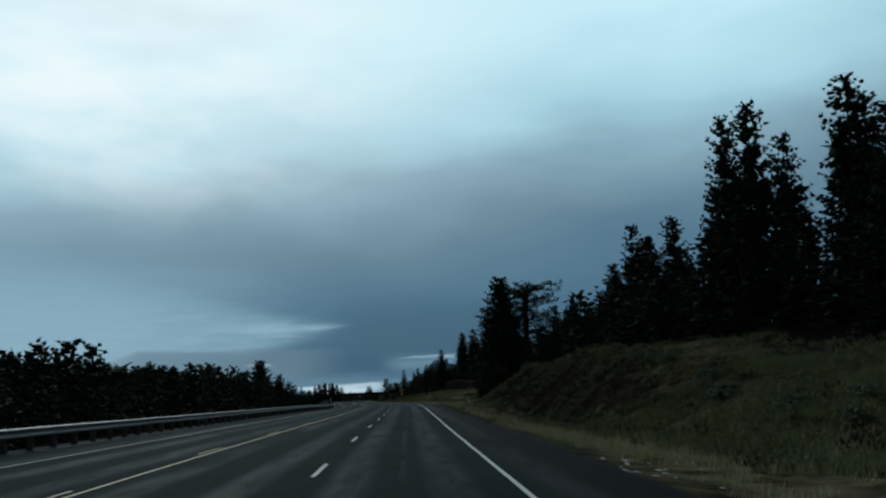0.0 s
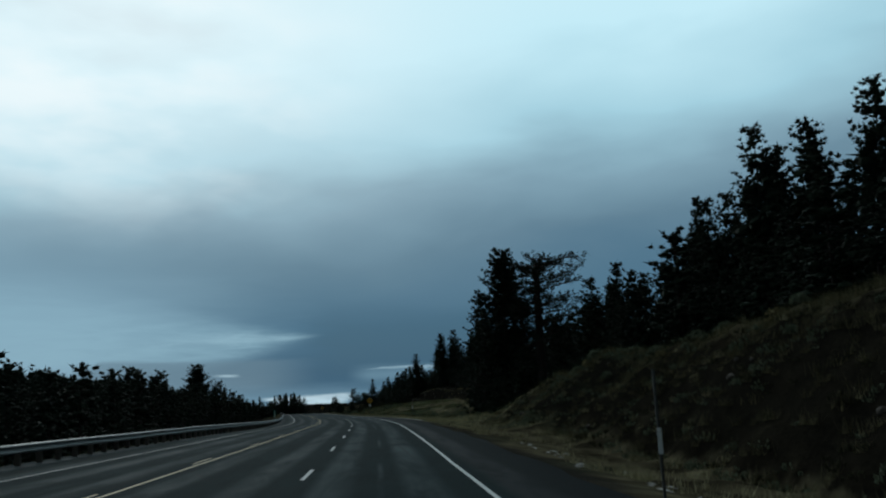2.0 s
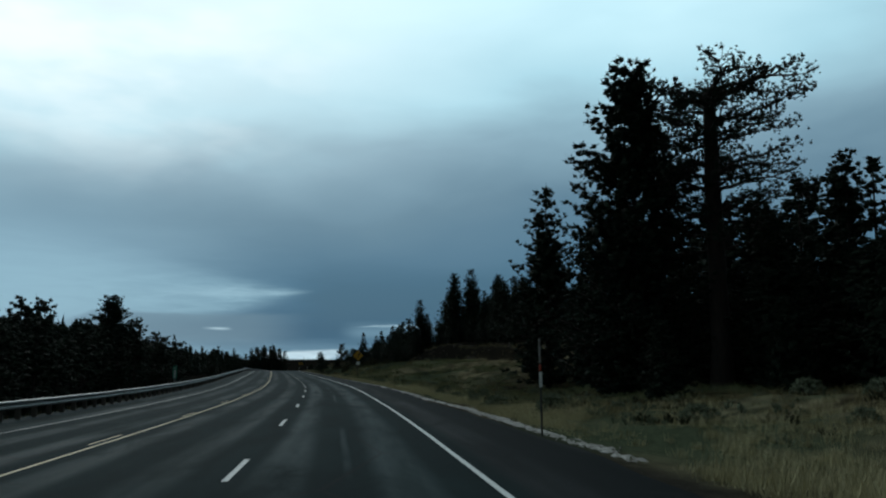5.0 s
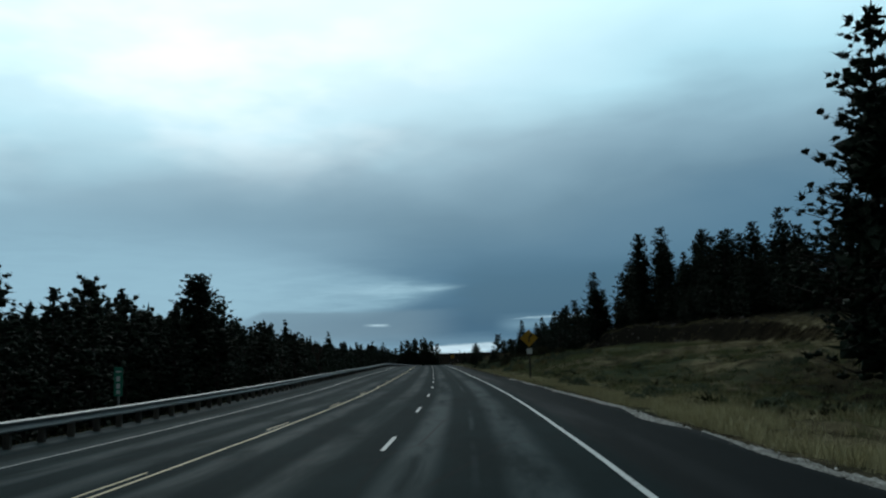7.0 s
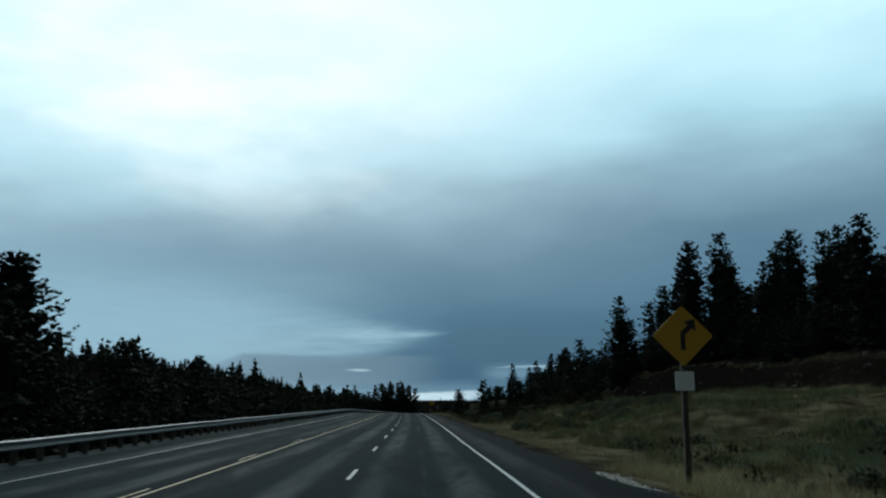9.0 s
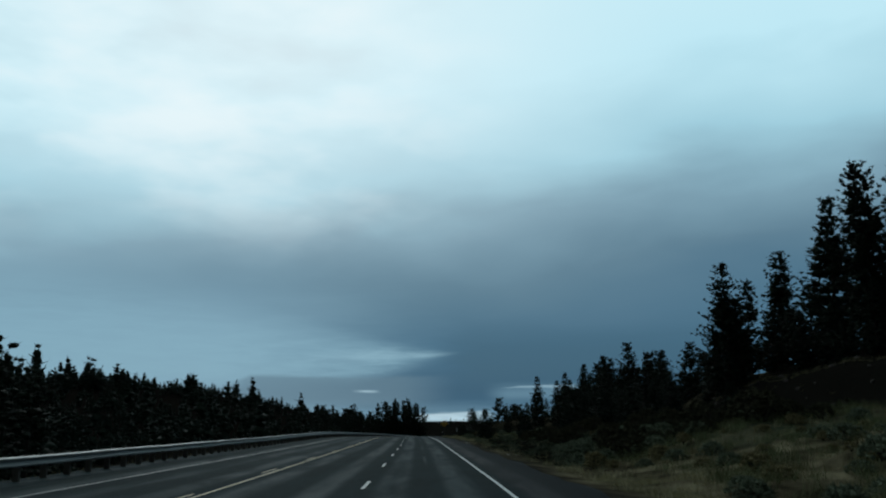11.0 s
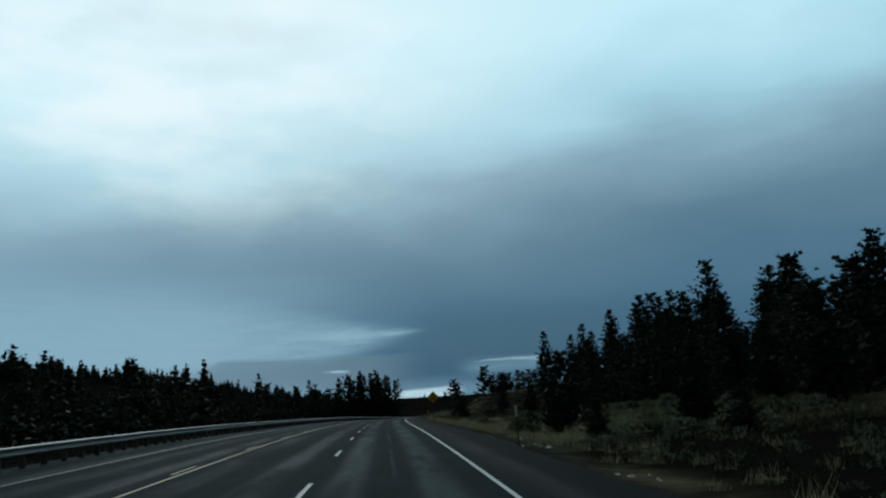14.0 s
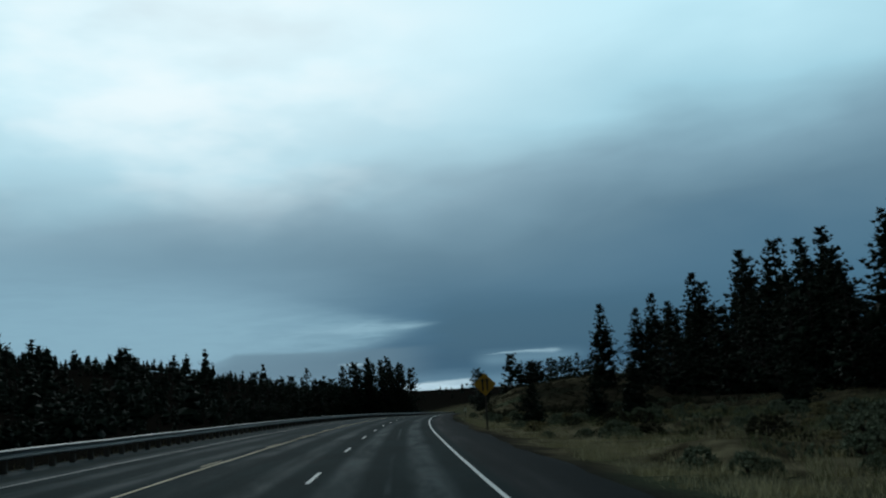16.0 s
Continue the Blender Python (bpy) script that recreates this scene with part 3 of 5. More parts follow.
def build_lines():
    paint = tagged(new("road_marking"), "worn white and yellow painted lines on the asphalt", "road marking", kind="structure")
    stripe("edge_line", 1.95, 0.092, -120, 850, M_WHITE, paint)
    stripe("edge_line", -9.68, 0.085, -120, 850, M_OLD_WHITE, paint)
    stripe("centre_line", -5.45, 0.08, -120, 850, M_YELLOW, paint)
    for i in range(-8, 52):
        y = 2.5 + 12.19 * i
        stripe("lane_dash", 1.95 - 3.66, 0.10, y - 1.52, y + 1.52, M_DASH, paint, 1.0)
        stripe("passing_dash", -5.72, 0.07, y + YDASH - 1.52, y + YDASH + 1.52, M_YELLOW, paint, 1.0)


YDASH = 7.8
build_ground()
build_road()
build_lines()


# ---------------------------------------------------------------- guardrail
def build_guardrail():
    rail = thing("guardrail", Matrix.Identity(4), "long galvanised steel guardrail on weathered timber posts", "guardrail")
    lat, top, pitch = -12.06, 0.76, 1.905
    # stations at even steps along the curve
    ys = [-60.0]
    while ys[-1] < 640:
        dx, dy = road_dir(ys[-1])
        ys.append(ys[-1] + pitch * float(dy))
    ys = np.array(ys)
    # the W-shaped section: out from the post, up
    prof = [(0.0, 0.0), (0.018, 0.004), (0.084, 0.034), (0.090, 0.052), (0.084, 0.076), (0.014, 0.128), (0.008, 0.156),
            (0.014, 0.184), (0.084, 0.236), (0.090, 0.260), (0.084, 0.278), (0.018, 0.308), (0.0, 0.312)]
    shape = [(o + 0.0, u) for o, u in prof] + [(o - 0.012, u) for o, u in reversed(prof)]
    for s in range(0, len(ys) - 2, 2):
        verts, faces, k = [], [], len(shape)
        seg = [ys[s] - 0.12, ys[s], ys[s + 1], ys[s + 2]]
        for i, y in enumerate(seg):
            p = on_road(lat, y)
            dx, dy = road_dir(y)
            sag = 0.012 * float(rough(y, 3.0, 3.0))
            lift = 0.0 if i else -0.0
            for o, u in shape:
                o2 = o + (0.010 if i == 0 else 0.0)
                verts.append((p[0] + float(dy) * o2, p[1] - float(dx) * o2, p[2] + top - 0.312 + u + sag + lift))
        for i in range(len(seg) - 1):
            for j in range(k):
                j2 = (j + 1) % k
                faces.append((i * k + j, i * k + j2, (i + 1) * k + j2, (i + 1) * k + j))
        faces.append(tuple(range(k)))
        faces.append(tuple(range((len(seg) - 1) * k, len(seg) * k))[::-1])
        mesh_object("rail_beam", verts, faces, M_STEEL, rail)
    post_mesh = block_mesh = None
    rest = bmesh.new()
    rng = random.Random(5)
    count = 0
    for y in ys:
        p = on_road(lat, y)
        dx, dy = road_dir(y)
        turn = -math.atan2(float(dx), float(dy))
        lean = pose(0, 0, 0, rng.uniform(-1.5, 1.5), rng.uniform(-1.5, 1.5), math.degrees(turn) + rng.uniform(-2, 2))
        at_post = Matrix.Translation((p[0] - 0.32 * float(dy), p[1] + 0.32 * float(dx), p[2])) @ lean
        at_block = Matrix.Translation((p[0] - 0.11 * float(dy), p[1] + 0.11 * float(dx), p[2] + top - 0.16)) @ lean
        if y > 485:
            for m, size, up in ((at_post, (0.20, 0.15, 1.1), 0.13), (at_block, (0.20, 0.15, 0.36), 0.0)):
                bm = bmesh.ops.create_cube(rest, size=1.0)
                bmesh.ops.scale(rest, vec=size, verts=bm["verts"])
                bmesh.ops.transform(rest, matrix=m @ Matrix.Translation((0, 0, up)), verts=bm["verts"])
            continue
        count += 1
        if post_mesh is None:
            post = part("post", box(0.20, 0.15, 1.25, (0, 0, 0.10), 0.012), M_TIMBER, rail)
            block = part("blockout", box(0.20, 0.15, 0.36, (0, 0, 0), 0.010), M_TIMBER, rail)
            post_mesh, block_mesh = post.data, block.data
        else:
            post, block = new("post", post_mesh), new("blockout", block_mesh)
            post.parent = block.parent = rail
        post.matrix_world, block.matrix_world = at_post, at_block
    tagged(part("post_run", rest, M_TIMBER, rail), kind="stuff")


build_guardrail()


# ---------------------------------------------------------------- signs and marker posts
def ground_at(x, y):
    return float(land(x, y))


def rounded_plate(w, h, thick, r, turn45=False):
    """An upright plate in the xz plane, facing -y, its middle at the origin."""
    bm = bmesh.new()
    pts = []
    for cx, cz, a0 in ((w / 2 - r, h / 2 - r, 0), (-w / 2 + r, h / 2 - r, 90), (-w / 2 + r, -h / 2 + r, 180), (w / 2 - r, -h / 2 + r, 270)):
        for s in range(5):
            a = radians(a0 + s * 22.5)
            pts.append((cx + r * math.cos(a), cz + r * math.sin(a)))
    if turn45:
        c = math.sqrt(0.5)
        pts = [((x - z) * c, (x + z) * c) for x, z in pts]
    front = [bm.verts.new((x, -thick / 2, z)) for x, z in pts]
    back = [bm.verts.new((x, thick / 2, z)) for x, z in pts]
    bm.faces.new(front)
    bm.faces.new(back[::-1])
    n = len(pts)
    for i in range(n):
        bm.faces.new((front[i], back[i], back[(i + 1) % n], front[(i + 1) % n]))
    bmesh.ops.recalc_face_normals(bm, faces=bm.faces)
    return bm


def flat_shape(points, y):
    bm = bmesh.new()
    bm.faces.new([bm.verts.new((x, y, z)) for x, z in points])
    return bm


def arrow_points(x, z0, z1, w):
    return [(x - w / 2, z0), (x + w / 2, z0), (x + w / 2, z1 - 0.16), (x + w * 1.4, z1 - 0.16), (x, z1), (x - w * 1.4, z1 - 0.16), (x - w / 2, z1 - 0.16)]


def warning_sign(x, y, centre, side, label, arrows, plate):
    base = ground_at(x, y)
    sign = thing("warning_sign", pose(x, y, base, 0, 0, 3), label, "road sign", "yellow warning signs")
    part("post", box(0.11, 0.11, centre - base + 0.35, (0, 0.07, (centre - base + 0.35) / 2 - 0.25), 0.008), M_WOODPOST, sign)
    bm = rounded_plate(side, side, 0.012, 0.05, True)
    bmesh.ops.translate(bm, vec=(0, 0, centre - base), verts=bm.verts)
    face = part("diamond_panel", bm, M_SIGN_YELLOW, sign, "faded yellow diamond panel")
    if arrows:
        for dx, flip in ((-0.13, 1), (0.13, 1)):
            pts = arrow_points(dx, -0.36, 0.36, 0.10)
            bm = flat_shape(pts, -0.010)
            bmesh.ops.translate(bm, vec=(0, 0, centre - base), verts=bm.verts)
            part("black_arrow", bm, M_BLACK, face)
    else:
        pts = [(-0.05, -0.30), (0.05, -0.30), (0.05, 0.02), (0.20, 0.16), (0.28, 0.10), (0.26, 0.36), (0.02, 0.30), (0.11, 0.23), (-0.05, 0.08)]
        bm = flat_shape(pts, -0.010)
        bmesh.ops.translate(bm, vec=(0, 0, centre - base), verts=bm.verts)
        part("black_arrow", bm, M_BLACK, face)
    if plate:
        bm = rounded_plate(0.40, 0.40, 0.012, 0.03)
        bmesh.ops.translate(bm, vec=(0, 0, centre - base - side * 0.707 - 0.30), verts=bm.verts)
        part("small_plate", bm, M_SIGN_WHITE, sign, "small pale plate below the diamond")
    for dz in (-0.25, 0.25):
        bm = bmesh.new()
        bmesh.ops.create_cone(bm, cap_ends=True, segments=8, radius1=0.014, radius2=0.010, depth=0.012, matrix=pose(0, -0.012, centre - base + dz, 90))
        part("bolt", bm, M_POST, face)


warning_sign(-0.2, 219.0, 1.55, 0.92, "yellow diamond warning sign with plate on a wooden post", False, True)
warning_sign(-17.8, 410.1, -0.65, 0.92, "yellow diamond warning sign with black lane symbols", True, False)


def marker_post(lat, y, height, plate_low, plate_high, stripe_at, label):
    p = on_road(lat, y)
    z = ground_at(p[0], p[1])
    post = thing("marker_post", pose(p[0], p[1], z, 0, -1.0, 0), label, "marker post", "roadside marker posts")
    bm = bmesh.new()
    # a U-shaped steel channel
    sec = [(-0.02, -0.015), (-0.02, 0.015), (-0.015, 0.015), (-0.015, -0.01), (0.015, -0.01), (0.015, 0.015), (0.02, 0.015), (0.02, -0.015)]
    lower = [bm.verts.new((a, b, -0.3)) for a, b in sec]
    upper = [bm.verts.new((a, b, height)) for a, b in sec]
    for i in range(8):
        bm.faces.new((lower[i], lower[(i + 1) % 8], upper[(i + 1) % 8], upper[i]))
    bm.faces.new(upper)
    bmesh.ops.recalc_face_normals(bm, faces=bm.faces)
    part("channel", bm, M_DARKPOST, post)
    bm = rounded_plate(0.070, plate_high - plate_low, 0.006, 0.012)
    bmesh.ops.translate(bm, vec=(0, -0.020, (plate_low + plate_high) / 2), verts=bm.verts)
    part("reflector_plate", bm, M_SIGN_WHITE, post, "white reflector plate")
    if stripe_at:
        part("red_band", box(0.044, 0.034, 0.14, (0, 0, stripe_at), 0.004), M_ORANGE, post, "red band")
        part("upper_sleeve", box(0.042, 0.032, height - stripe_at - 0.10, (0, 0, (height + stripe_at + 0.12) / 2), 0.004), M_SLEEVE, post, "pale grey sleeve")


marker_post(4.42, 129.0, 2.16, 1.08, 1.42, 1.52, "tall steel snow marker post with a white reflector")
marker_post(4.35, 55.4, 2.05, 0.75, 1.15, 0.0, "tall steel marker post with a white reflector plate")
marker_post(4.2, 343.0, 1.45, 0.95, 1.32, 0.0, "steel marker post with a white reflector plate")
marker_post(5.0, 432.0, 1.25, 0.85, 1.15, 0.0, "short steel marker post with a white reflector")


def milepost():
    p = on_road(-12.75, 186.5)
    z = ground_at(p[0], p[1])
    sign = thing("mile_marker", pose(p[0], p[1], z, 0, 0, 2), "narrow green mile marker plate on a steel post", "road sign")
    part("post", box(0.06, 0.05, 2.3, (0, 0.05, 0.9), 0.006), M_POST, sign)
    bm = rounded_plate(0.32, 1.05, 0.008, 0.03)
    bmesh.ops.translate(bm, vec=(0, 0, 1.62), verts=bm.verts)
    face = part("green_plate", bm, M_SIGN_GREEN, sign, "dark green plate")
    for h, w, t in ((1.98, 0.20, 0.05), (1.72, 0.13, 0.18), (1.46, 0.13, 0.18), (1.24, 0.13, 0.14)):
        part("white_bar", box(w, 0.004, t, (0, -0.007, h)), M_SIGN_WHITE, face)


milepost()


# ---------------------------------------------------------------- trees
def trunk_rings(verts, faces, path, radii, sides):
    """A tapered tube along a path."""
    first = len(verts)
    for i, p in enumerate(path):
        a = path[max(i - 1, 0)]
        b = path[min(i + 1, len(path) - 1)]
        d = (Vector(b) - Vector(a)).normalized()
        s = d.cross(Vector((0.31, 0.95, 0.05))).normalized()
        u = d.cross(s)
        for j in range(sides):
            w = 2 * math.pi * j / sides
            verts.append(Vector(p) + (s * math.cos(w) + u * math.sin(w)) * radii[i])
    for i in range(len(path) - 1):
        for j in range(sides):
            j2 = (j + 1) % sides
            faces.append((first + i * sides + j, first + i * sides + j2, first + (i + 1) * sides + j2, first + (i + 1) * sides + j))
    faces.append(tuple(first + (len(path) - 1) * sides + j for j in range(sides)))


def pompom(verts, faces, rng, at, way, size, spikes, thin):
    """A spray of needles at a twig's end: a slim dense heart with fine needles standing out of it."""
    s = way.cross(Vector((rng.gauss(0, 1), rng.gauss(0, 1), rng.gauss(0, 1)))).normalized()
    u = way.cross(s)
    n = len(verts)
    a, b = size * rng.uniform(0.45, 0.75), size * rng.uniform(0.22, 0.36)
    verts.extend((at + way * a, at - way * a * 0.8, at + s * b, at + (u * 0.87 - s * 0.5) * b * rng.uniform(0.7, 1.2), at - (u * 0.87 + s * 0.5) * b * rng.uniform(0.7, 1.2)))
    for i, j, m in ((0, 2, 3), (0, 3, 4), (0, 4, 2), (1, 3, 2), (1, 4, 3), (1, 2, 4)):
        faces.append((n + i, n + j, n + m))
    for _ in range(spikes):
        v = (Vector((rng.gauss(0, 1), rng.gauss(0, 1), rng.gauss(0, 1))) + way * 0.9).normalized()
        e = v.cross(Vector((rng.gauss(0, 1), rng.gauss(0, 1), rng.gauss(0, 1)))).normalized() * thin
        n = len(verts)
        verts.extend((at + v * size * 0.15 - e, at + v * size * 0.15 + e, at + v * size * rng.uniform(0.7, 1.1)))
        faces.append((n, n + 1, n + 2))


PHI = (1 + 5 ** 0.5) / 2
ICO = [Vector(v).normalized() for v in ((-1, PHI, 0), (1, PHI, 0), (-1, -PHI, 0), (1, -PHI, 0), (0, -1, PHI), (0, 1, PHI), (0, -1, -PHI), (0, 1, -PHI), (PHI, 0, -1), (PHI, 0, 1), (-PHI, 0, -1), (-PHI, 0, 1))]
ICO_F = [(i, j, k) for i in range(12) for j in range(i + 1, 12) for k in range(j + 1, 12) if (ICO[i] - ICO[j]).length < 1.1 and (ICO[j] - ICO[k]).length < 1.1 and (ICO[i] - ICO[k]).length < 1.1]


def puff(verts, faces, rng, at, way, r, spikes):
    """A clump of needle sprays round a twig's end: a knobbly dense heart, and needle brushes standing out of it."""
    n = len(verts)
    sx, sy, sz = r * rng.uniform(0.8, 1.2), r * rng.uniform(0.8, 1.2), r * rng.uniform(0.6, 0.95)
    for v in ICO:
        k = rng.uniform(0.35, 0.95)
        verts.append(Vector((at.x + v.x * sx * k, at.y + v.y * sy * k, at.z + v.z * sz * k)))
    faces.extend((n + i, n + j, n + k) for i, j, k in ICO_F)
    for _ in range(spikes):
        v = (Vector((rng.gauss(0, 1), rng.gauss(0, 1), rng.gauss(0, 0.8))) + way * 0.8).normalized()
        e = v.cross(Vector((rng.gauss(0, 1), rng.gauss(0, 1), rng.gauss(0, 1)))).normalized() * r * rng.uniform(0.10, 0.20)
        n = len(verts)
        o = at + v * r * 0.3
        verts.extend((o - e, o + e, at + v * r * rng.uniform(1.0, 1.8)))
        faces.append((n, n + 1, n + 2))


def conifer(name, seed, height, bare, radius, shape, whorls, per, puffs, size, spikes, material, label, trunk_r=0.0, rise=0.0, lift=0.2, ragged=0.3, core=1.0):
    """A needle tree at the origin: trunk with limbs in whorls, and a crown of needle clumps along their outer parts. shape: crown radius by relative height, from its foot to its tip."""
    rng = random.Random(seed)
    tree = new(name)
    tagged(tree, label, "tree")
    tv, tf, cv, cf = [], [], [], []
    r0 = trunk_r or height * 0.013 + 0.04
    wob = [Vector((rng.gauss(0, 0.04), rng.gauss(0, 0.04), 0)) * height * 0.06 for _ in range(7)]
    path = [Vector((0, 0, -0.4))] + [Vector((0, 0, height * (i + 1) / 8.0)) + wob[i] * (0.4 if i < 2 else 1.0) for i in range(7)] + [Vector((wob[6].x, wob[6].y, height * 0.975))]
    radii = [r0 * 1.35] + [r0 * (1 - 0.93 * (i + 1) / 8.0) for i in range(7)] + [0.015]
    trunk_rings(tv, tf, path, radii, 7)

    def axis(z):
        i = min(max(int(z / height * 8.0), 0), 7)
        a, b = path[i], path[i + 1]
        f = min(max((z - a.z) / max(b.z - a.z, 1e-3), 0), 1)
        return a.lerp(b, f)

    def reach_at(f):
        return float(np.interp(f, np.linspace(0, 1, len(shape)), shape)) * radius

    # one side of the crown grows a little fuller than the other
    full, lean = rng.uniform(0, 6.283), rng.uniform(0.05, 0.18)
    for t in range(whorls):
        f0 = (t + rng.uniform(0.1, 0.9)) / whorls
        swell = rng.uniform(1 - ragged, 1 + 0.3 * ragged)
        a0 = rng.uniform(0, 6.283)
        for b in range(per):
            if rng.random() < 0.30 * ragged:
                continue
            f = min(max(f0 + rng.gauss(0, 0.35 / whorls), 0), 0.985)
            a = a0 + 6.283 * b / per + rng.gauss(0, 0.25)
            length = reach_at(f) * swell * rng.uniform(0.72, 1.10) * (1 + lean * math.cos(a - full))
            d = Vector((math.cos(a), math.sin(a), rise + 0.34 * f * f + rng.gauss(0, 0.09)))
            root = axis(height * (bare + (1 - bare) * f))
            mid = root + d * length * 0.5 + Vector((0, 0, -0.06 * length))
            tip = root + d * length + Vector((0, 0, lift * length))
            if length > 1.1:
                br = max(0.012, min(0.02 + 0.016 * length, r0 * 0.45) * (1 - 0.6 * f))
                trunk_rings(tv, tf, [root, mid, tip], [br, br * 0.65, 0.008], 3)
            side = Vector((-math.sin(a), math.cos(a), 0))
            n = max(2, int(puffs * length / radius + 0.6))
            for c in range(n):
                u = 1 - 0.80 * ((c + 0.8 * rng.random() * (c > 0)) / n) ** 1.2
                q = root.lerp(mid, u * 2) if u < 0.5 else mid.lerp(tip, u * 2 - 1)
                q = q + side * rng.gauss(0, 0.13 * length * (1.3 - u)) + Vector((0, 0, rng.gauss(0.0, 0.05 * length)))
                puff(cv, cf, rng, q, (d.normalized() + Vector((0, 0, 0.7))).normalized(), min(size * rng.uniform(0.7, 1.3), 0.14 + length * 0.28) * (1.25 - 0.35 * u), spikes)
    # older, denser growth about the stem
    for c in range(int(height * core * 3)):
        f = rng.random() ** 1.2 * 0.95
        rr, a = reach_at(f) * 0.52 * rng.random() ** 0.6, rng.uniform(0, 6.283)
        q = axis(height * (bare + (1 - bare) * f)) + Vector((math.cos(a) * rr, math.sin(a) * rr, rng.uniform(-0.3, 0.3)))
        puff(cv, cf, rng, q, Vector((math.cos(a), math.sin(a), 0.4)).normalized(), min(max(reach_at(f) * 0.34, 0.3), 0.95) * rng.uniform(0.7, 1.1), 5)
    # the tip
    for c in range(9):
        z = height * (1 - 0.009 * c) - size * 0.3
        puff(cv, cf, rng, axis(z) + Vector((rng.gauss(0, 0.03 * c), rng.gauss(0, 0.03 * c), 0)), Vector((0, 0, 1)), size * (0.55 + 0.10 * c), spikes)
    mesh_object("trunk", tv, tf, M_BARK, tree, smooth=True)
    mesh_object("crown", cv, cf, material, tree)
    return tree


CONE = [0.85, 1.0, 0.92, 0.76, 0.58, 0.38, 0.18]
COLUMN = [0.6, 0.9, 1.0, 0.96, 0.84, 0.68, 0.48, 0.22]
BUSHY = [0.75, 1.0, 1.0, 0.90, 0.76, 0.56, 0.36, 0.18]
SPIRE = [0.8, 1.0, 0.9, 0.72, 0.52, 0.32, 0.10]

PROTO = {}


def planted(kind, x, y, top=None, height=None, wide=1.0, turn=None, group=""):
    """Sets a tree of a kind on the ground: its top at a height above the sea of the scene, or its own height."""
    maker, natural = KINDS[kind]
    z = ground_at(x, y) - 0.1
    h = height if height else top - z
    s = h / natural
    w = s ** 0.75 * wide
    m = pose(x, y, z, 0, 0, turn if turn is not None else (x * 37.7 + y * 17.3) % 360) @ Matrix.Diagonal((w, w, s, 1))
    if kind not in PROTO:
        ob = maker()
        ob.matrix_basis = m
        PROTO[kind] = (ob, m.copy())
    else:
        ob = copy_thing(PROTO[kind][0], Matrix.Identity(4))
        ob.matrix_basis = m
    if group:
        ob["group"] = group
    return ob


KINDS = {
    "pine_a": (lambda: conifer("pine_tree", 11, 20, 0.10, 3.6, COLUMN, 30, 6, 7.5, 0.28, 7, M_PINE, "tall dark ponderosa pine with a narrow clumpy crown", ragged=0.26, lift=0.16, core=2.0), 20.0),
    "pine_b": (lambda: conifer("pine_tree", 12, 18, 0.05, 4.3, BUSHY, 27, 6, 9.0, 0.28, 7, M_PINE, "dark green pine with a layered open crown", ragged=0.28, lift=0.16, core=2.0), 18.0),
    "pine_c": (lambda: conifer("pine_tree", 13, 14, 0.03, 3.9, CONE, 22, 6, 8.0, 0.28, 7, M_PINE, "dark green pine with a broad conical crown", ragged=0.24, lift=0.16, core=2.0), 14.0),
    "big_fir": (lambda: conifer("large_pine", 14, 25, 0.02, 6.8, [0.85, 1.0, 0.94, 0.82, 0.66, 0.48, 0.20], 44, 8, 15.0, 0.32, 8, M_FIR, "large dense pine with branches down to the ground", trunk_r=0.45, ragged=0.22, core=4.5), 25.0),
    "spire": (lambda: conifer("fir_tree", 15, 16, 0.03, 3.6, SPIRE, 27, 6, 7.0, 0.25, 7, M_FIR, "dark conical fir with a pointed top", rise=-0.12, ragged=0.24, core=1.6), 16.0),
    "young": (lambda: conifer("young_pine", 16, 6, 0.02, 2.0, BUSHY, 15, 6, 6.5, 0.19, 12, M_PINE, "young bushy pine with needles to the ground", rise=0.15, ragged=0.3, core=3.0), 6.0),
    "far_a": (lambda: conifer("pine_tree", 21, 15, 0.05, 3.5, COLUMN, 16, 5, 4.2, 0.40, 3, M_PINE, "dark pine in the woods beside the highway", ragged=0.32, core=1.0), 15.0),
    "far_b": (lambda: conifer("bushy_pine", 22, 13, 0.03, 3.8, BUSHY, 14, 5, 4.4, 0.40, 3, M_PINE, "bushy dark pine in the woods beside the highway", ragged=0.32, core=1.0), 13.0),
    "far_c": (lambda: conifer("fir_tree", 23, 16, 0.02, 3.4, SPIRE, 17, 5, 4.0, 0.36, 3, M_FIR, "pointed dark fir in the woods beside the highway", rise=-0.1, ragged=0.24, core=1.0), 16.0),
}


